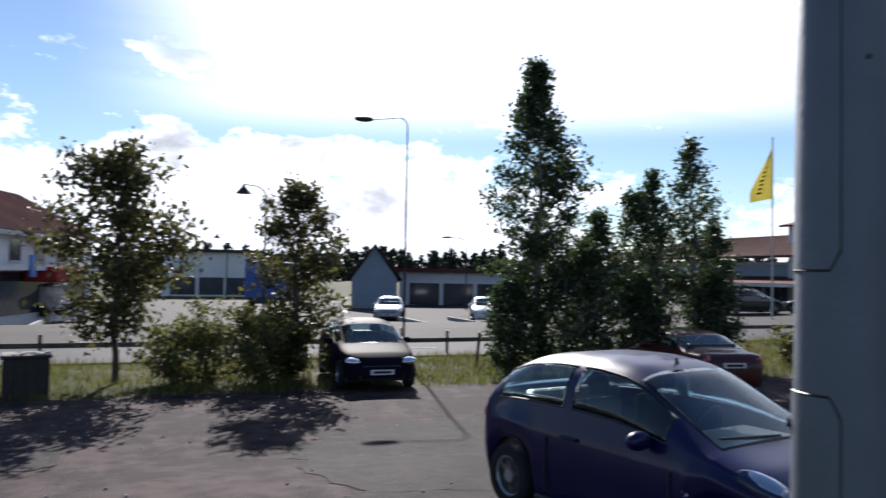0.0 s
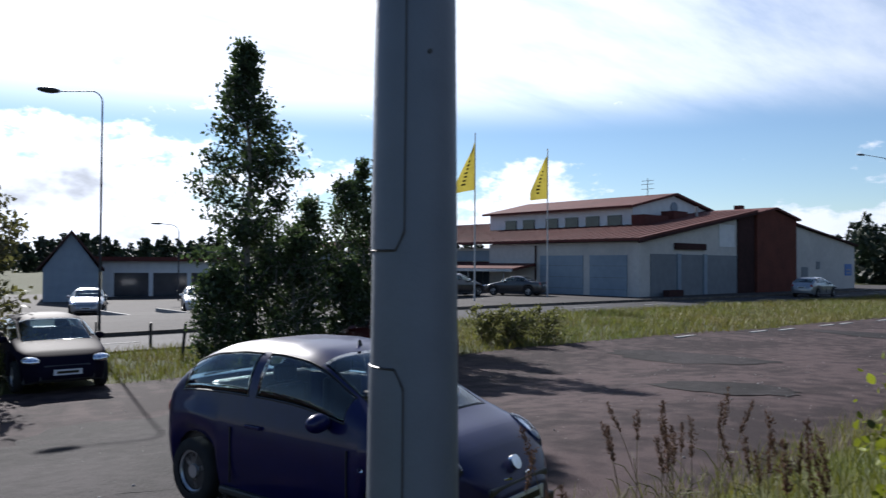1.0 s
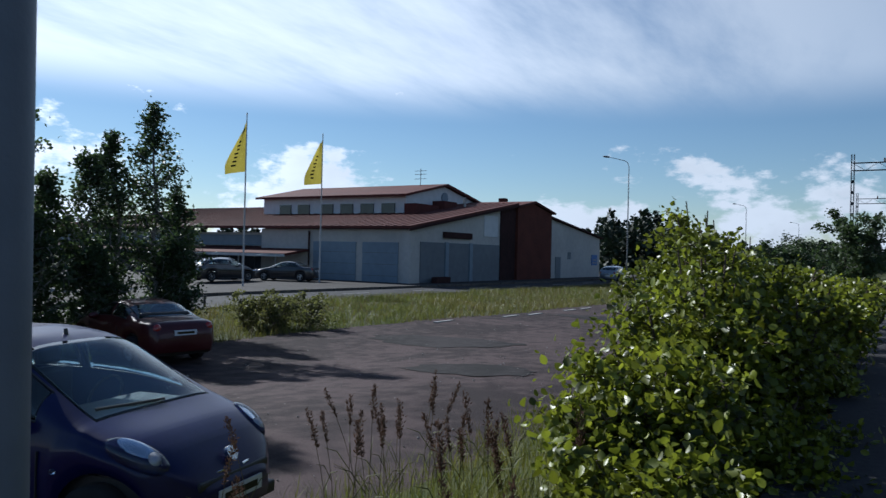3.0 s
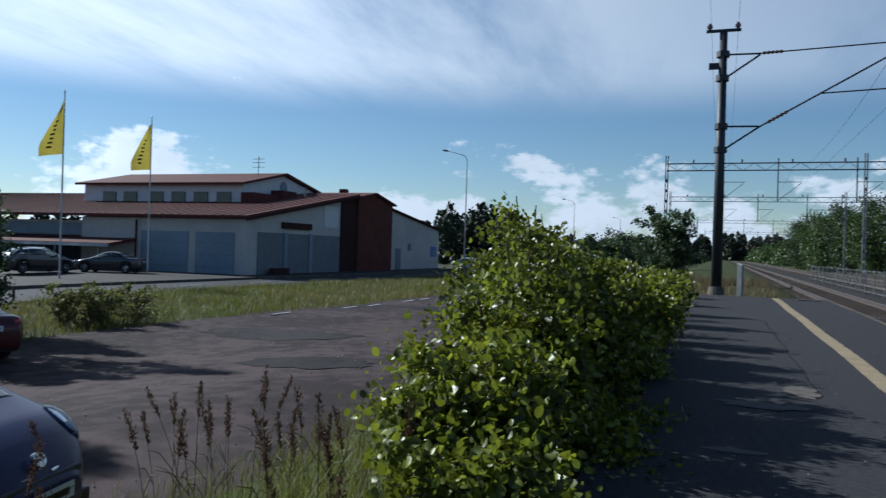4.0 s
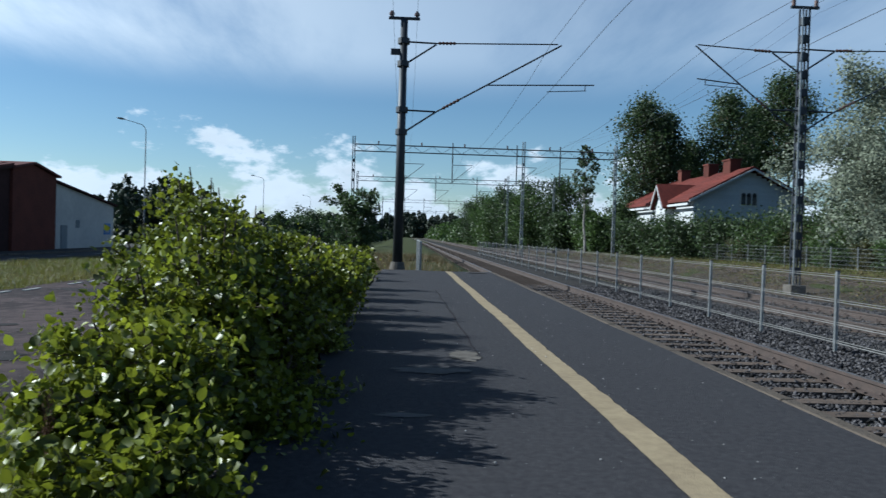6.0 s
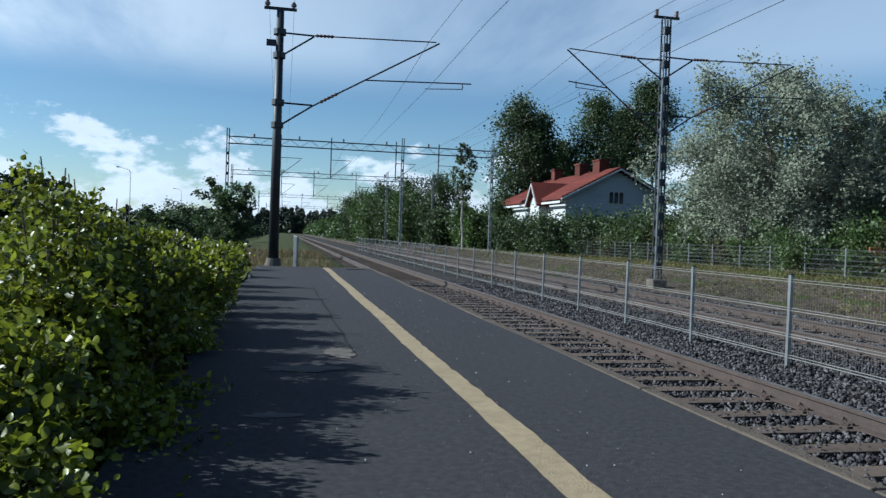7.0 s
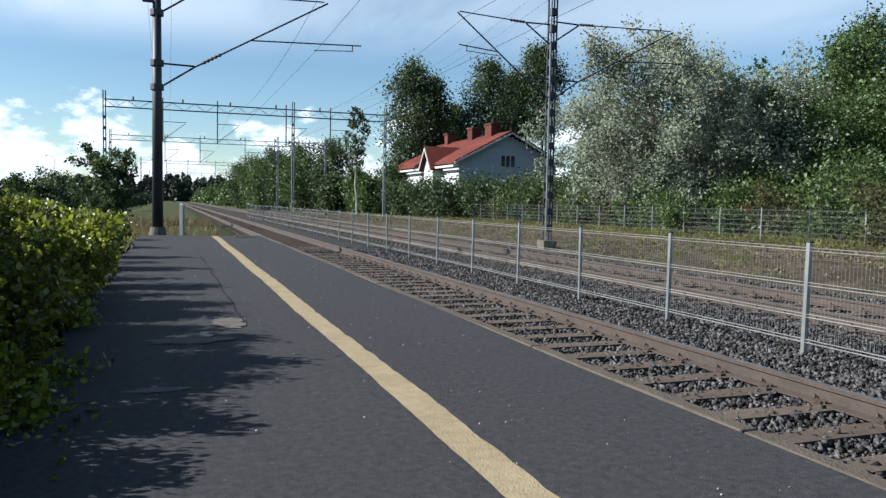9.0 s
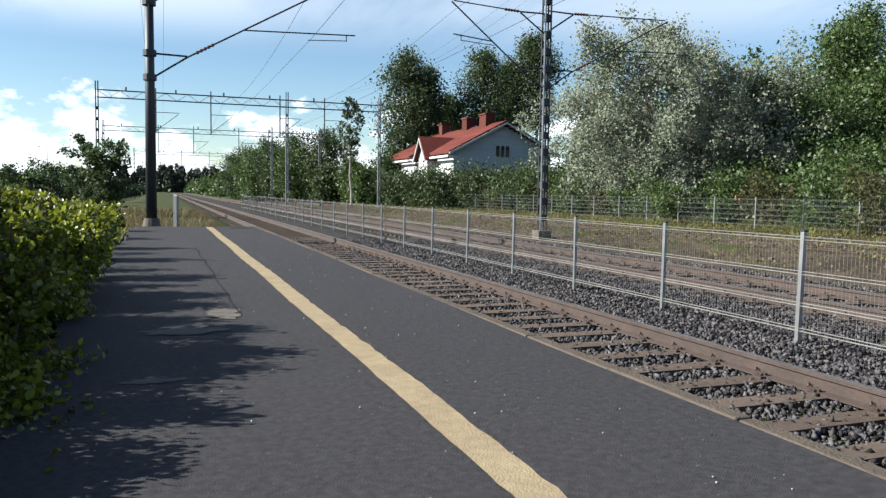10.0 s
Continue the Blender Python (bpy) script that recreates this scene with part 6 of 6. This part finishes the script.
    part("plate_bars", B(L / 2 + 0.012, -0.2, 0.405, L / 2 + 0.016, 0.2, 0.455), INK, t)
    part("rear_plate", B(-L / 2 - 0.012, -0.26, 0.66, -L / 2 + 0.1, 0.26, 0.77), PLATE, t, "white number plate with dark bars")
    part("plate_bars", B(-L / 2 - 0.016, -0.2, 0.69, -L / 2 - 0.012, 0.2, 0.74), INK, t)
    if kind == "bubble":
        for sd in (-1, 1):
            part("grille_trim", R((1.80, sd * 0.10, 0.585), (1.74, sd * 0.42, 0.60), 0.012), CHROME, t)
        part("badge", R((1.755, 0, 0.68), (1.785, 0, 0.695), 0.058, n=20), CHROME, t, "round chrome badge without lettering")
        part("antenna_foot", R((0.14, 0, 1.46), (0.13, 0, 1.52), 0.022, 0.014, 10), BLACK, t)
        part("wiper", R((1.06, 0.1, 1.01), (0.98, -0.52, 1.03), 0.012), BLACK, t)
    return t


def at_car(x, y, heading, z=GZ + 0.05):
    return pose(x, y, z, 0, 0, heading)


car("bubble", PAINT_BLUE, "small rounded dark blue hatchback parked on gravelly asphalt", at_car(-6.14, 3.24, 12))
car("hatch", PAINT_DARK, "dark grey hatchback parked by a small tree", at_car(-18.6, 3.75, -3, GZ + 0.05 - 0.38))
car("coupe", PAINT_RED, "dark red coupe parked before young birches", at_car(-15.8, 11.1, 170, GZ + 0.05 - 0.37))
moving_car = car("hatch", PAINT_SILVER, "silver hatchback driving along the road", at_car(-24.0, 50, 90), group="cars on the road")
for k, (x, y, hd, p, lb) in enumerate([(-38.2, 33.5, 80, PAINT_BLACK, "black hatchback parked before the shop"), (-36.3, 37.4, 200, PAINT_BLACK, "black saloon parked before the shop canopy"), (-42.0, 37.0, 95, PAINT_SILVER, "silver car parked under the shop canopy"), (-46.0, 38.0, 95, PAINT_DARK, "dark car parked under the shop canopy")]):
    car("hatch" if k != 1 else "coupe", p, lb, at_car(x, y, hd, GZ + 0.17))
cx, cy = bearing(73.8, 47)
car("hatch", PAINT_SILVER, "pale silver car parked on the far paved lot", at_car(cx, cy, -20, GZ + 0.17 + float(fall(cx, cy))))
cx, cy = bearing(66.6, 45)
car("hatch", PAINT_WHITE, "pale car parked behind the young birches", at_car(cx, cy, -20, GZ + 0.17 + float(fall(cx, cy))))


# ---- shops and things beyond the road ----
def long_shop():
    """Two-storey pale shop house with a dark roof, awning and shop windows."""
    a, b = Vector((*bearing(106, 33), 0)), Vector((*bearing(94.7, 50), 0))
    d = (b - a).normalized()
    m = Matrix.Translation((a.x, a.y, GZ - 0.2)) @ Matrix.Rotation(math.atan2(d.y, d.x), 4, "Z")
    n = (b - a).length
    t = thing("shop_house", "two-storey pale shop house with a dark roof and red awning", "building", m)
    s = 1
    part("wall", B(0, 0, -0.8, n, 9 * s, 4.2), BLUE_STUCCO, t)
    bm = bmesh.new()
    prism(bm, [(-0.6, 3.95), (4.5, 6.6), (9.6, 3.95), (9.6, 4.15), (4.5, 6.8), (-0.6, 4.15)], -0.5, n + 0.5)
    bmesh.ops.transform(bm, matrix=Matrix(((0, 1, 0, 0), (1, 0, 0, 0), (0, 0, 1, 0), (0, 0, 0, 1))), verts=bm.verts)
    bmesh.ops.recalc_face_normals(bm, faces=bm.faces)
    part("roof", bm, ROOF_DARK, t)
    part("eaves", B(-0.5, -0.72, 3.9, n + 0.5, -0.61, 4.1), TIMBER_WHITE, t)
    k = 0
    x = 0.8
    while x < n - 1.5:
        w = part("window", B(x, -0.05, 2.75, x + 1.1, 0.02, 3.75), WINDOW, t)
        part("window_frame", B(x - 0.08, -0.08, 2.67, x + 1.18, 0.0, 2.75), TIMBER_WHITE, w)
        x += 2.6
    part("shop_window", B(0.5, -0.06, 0.2, n - 0.8, 0.02, 2.2), WINDOW, t)
    part("canopy", B(0, -1.2, 2.3, n, 0, 2.5), BLUE_STUCCO, t)
    part("awning", B(n * 0.52, -1.7, 1.75, n * 0.72, -0.1, 2.5, 0.1), AWNING, t)
    part("shop_sign", B(n * 0.42, -1.3, 2.0, n * 0.45, -1.2, 3.0), SIGN_BLUE, t)
    part("chimney", B(n * 0.3, 4, 5.6, n * 0.34, 4.8, 7.6), BRICK, t)


long_shop()


def low_shop(deg0, deg1, far, h, wall_mat, roof_mat, label, gable=False, depth=9.0):
    a, b = Vector((*bearing(deg0, far), 0)), Vector((*bearing(deg1, far), 0))
    d = (b - a).normalized()
    base = GZ - 0.9
    m = Matrix.Translation((a.x, a.y, base)) @ Matrix.Rotation(math.atan2(d.y, d.x), 4, "Z")
    n = (b - a).length
    t = thing("low_shop", label, "building", m, group="shops beyond the road")
    part("wall", B(0, 0, 0, n, depth, h), wall_mat, t)
    if gable:
        bm = bmesh.new()
        prism(bm, [(-0.4, h - 0.2), (n / 2, h + 2.6), (n + 0.4, h - 0.2), (n + 0.4, h), (n / 2, h + 2.85), (-0.4, h)], -0.4, depth)
        part("roof", bm, roof_mat, t)
        bm = bmesh.new()
        prism(bm, [(0, h), (n, h), (n / 2, h + 2.6)], 0.0, depth - 0.3)
        part("gable", bm, wall_mat, t)
    else:
        part("roof", B(-0.5, -0.7, h, n + 0.5, depth + 0.3, h + 0.35), roof_mat, t)
        part("shop_window", B(0.6, -0.05, 0.3, n - 0.6, 0.03, 2.3), WINDOW, t)
        x = 0.6
        while x < n:
            part("pier", B(x, -0.12, 0, x + 0.35, 0.05, h), wall_mat, t)
            x += 3.1
    return t


low_shop(76.6, 73.2, 62, 2.7, GREY_PANEL, ROOF_DARK, "grey gabled house beyond the paved lot", True)
low_shop(73.0, 64.0, 70, 3.3, BLUE_STUCCO, ROOF_RED, "low white shop with a red roof edge beyond the lot")
low_shop(90.0, 83.4, 92, 5.2, BLUE_STUCCO, PAVING, "long white flat-roofed hall far beyond the road", depth=16)


def blue_truck():
    x, y = bearing(82.3, 52)
    t = thing("box_truck", "bright blue box truck parked beyond the road", "truck", pose(x, y, GZ - 0.35, 0, 0, 160))
    part("cargo_box", B(-3.2, -1.2, 0.9, 2.0, 1.2, 3.2, 0.05), PAINT_TRUCK, t)
    part("cab", B(2.1, -1.1, 0.6, 3.7, 1.1, 2.6, 0.15), PAINT_TRUCK, t)
    part("windscreen", B(3.66, -0.95, 1.5, 3.72, 0.95, 2.4), WINDOW, t)
    part("chassis", B(-3.2, -0.5, 0.55, 3.4, 0.5, 0.9), BLACK, t)
    for ax in (-2.1, 2.8):
        for s in (-1, 1):
            part("wheel", R((ax, s * 0.85, 0.45), (ax, s * 1.12, 0.45), 0.45, n=20), RUBBER, t)


blue_truck()


def white_van():
    x, y = bearing(98.7, 45)
    t = thing("van", "white delivery van parked before the shop house", "van", pose(x, y, GZ - 0.25, 0, 0, 68))
    bm = bmesh.new()
    prism(bm, [(-2.4, 0.35), (2.3, 0.35), (2.4, 0.85), (1.75, 1.15), (1.1, 1.9), (-2.3, 1.95), (-2.4, 1.7)], -0.9, 0.9)
    bmesh.ops.bevel(bm, geom=bm.edges[:], offset=0.06, segments=2, affect="EDGES")
    part("body", bm, PAINT_WHITE, t)
    for s in (-1, 1):
        part("side_window", B(0.4, s * 0.9 - 0.01, 1.2, 1.25, s * 0.9 + 0.01, 1.7), WINDOW, t)
        for ax in (-1.5, 1.5):
            part("wheel", R((ax, s * 0.7, 0.33), (ax, s * 0.92, 0.33), 0.33, n=18), RUBBER, t)
    part("windscreen", R((1.45, -0.75, 1.55), (1.45, 0.75, 1.55), 0.08), WINDOW, t)


white_van()


def grit_bin():
    t = thing("grit_bin", "dark weathered square bin on the grass verge", "bin", pose(-17.9, -3.45, GZ - 0.42, 0, 0, 8))
    part("box", B(-0.4, -0.42, 0, 0.4, 0.42, 0.86, 0.02), BIN, t)
    part("lid", B(-0.44, -0.46, 0.86, 0.44, 0.46, 0.93, 0.02), BIN, t)
    for k in range(4):
        part("batten", B(0.4, -0.38 + k * 0.2, 0.05, 0.42, -0.22 + k * 0.2, 0.82), BIN, t)


grit_bin()


def road_rail():
    """Low dark rail with posts along the road."""
    t = thing("road_rail", "low dark rail with posts along the road", "rail")
    for k in range(7):
        y = -4 + k * 4.0
        part("post", R((-24.0, y, GZ - 0.4), (-24.0, y, GZ + 0.40), 0.05), BLACK, t)
    part("post", R((-20.6, 7.6, GZ - 0.4), (-20.6, 7.7, GZ + 0.6), 0.045), BLACK, t)


road_rail()


def end_fence():
    t = thing("mesh_barrier", "short galvanised mesh barrier beside the mast", "fence", pose(0.55, 25.0, -0.05))
    for k in range(5):
        part("post", R((0, k * 2.0, -0.5), (0, k * 2.0, 1.0), 0.03), GALVANISED, t)
    bm = bmesh.new()
    for k in range(80):
        box(bm, -0.004, k * 0.1, 0.05, 0.004, k * 0.1 + 0.035, 0.95)
    part("mesh", bm, GALVANISED, t)
    part("top_rail", R((0, 0, 0.98), (0, 8, 0.98), 0.025), GALVANISED, t)


end_fence()


def yard_weeds():
    rng = np.random.default_rng(91)
    for name, mat, n, lb in (("yard_weeds", LEAF_WEED, 12000, "low green weeds scattered over the gravelly yard"), ("dry_weeds", DRY_GRASS, 9000, "low dry brown weeds scattered over the gravelly yard")):
        m = 330
        cx, cy = 13.0 + 10.5 * rng.random(m) ** 0.8, 6 + 74 * rng.random(m) ** 1.3
        cr, ch = 0.15 + 0.4 * rng.random(m), 0.12 + 0.3 * rng.random(m) ** 2
        i = rng.integers(0, m, n)
        x, y = cx[i] + rng.normal(size=n) * cr[i], cy[i] + rng.normal(size=n) * cr[i] * 1.6
        z = ground_height(x, y) + 0.03 + ch[i] * rng.random(n)
        tagged(swarm(name, OVAL_SHAPE, OVAL_FACES, np.stack([x, y, z], 1), turns(rng, n) * (0.05 + 0.04 * rng.random(n))[:, None, None], mat), lb, "weeds", kind="stuff")


yard_weeds()


def siding_bits():
    x, y = 30.0, 33.5
    t = thing("orange_sign", "small orange painted board among the bushes", "board", pose(x, y, 0.0))
    part("post", R((0, 0, -0.3), (0, 0, 1.2), 0.04), DARK_STEEL, t)
    part("board", B(-0.35, -0.03, 0.7, 0.35, 0.03, 1.3, 0.01), ORANGE, t)
    t = thing("pale_beam", "long pale beam lying beside the far track", "beam")
    part("beam", B(13.0, 66.0, -0.1, 13.3, 78.0, 0.12, 0.02), PAVING, t)


siding_bits()


# ---- what moves ----
def motions():
    rows = []
    for s, y in ((0.0, 50.0), (1.0, 56.3), (2.0, 62.2), (3.5, 70.6), (4.5, 76.0), (5.5, 82.5), (7.0, 92.0), (10.0, 112.0)):
        rows.append((s, pose(-24.3 + 0.5 * (y - 50) / 60, y, GZ + 0.05, 0, 0, 90)))
    walk(moving_car, rows)


motions()
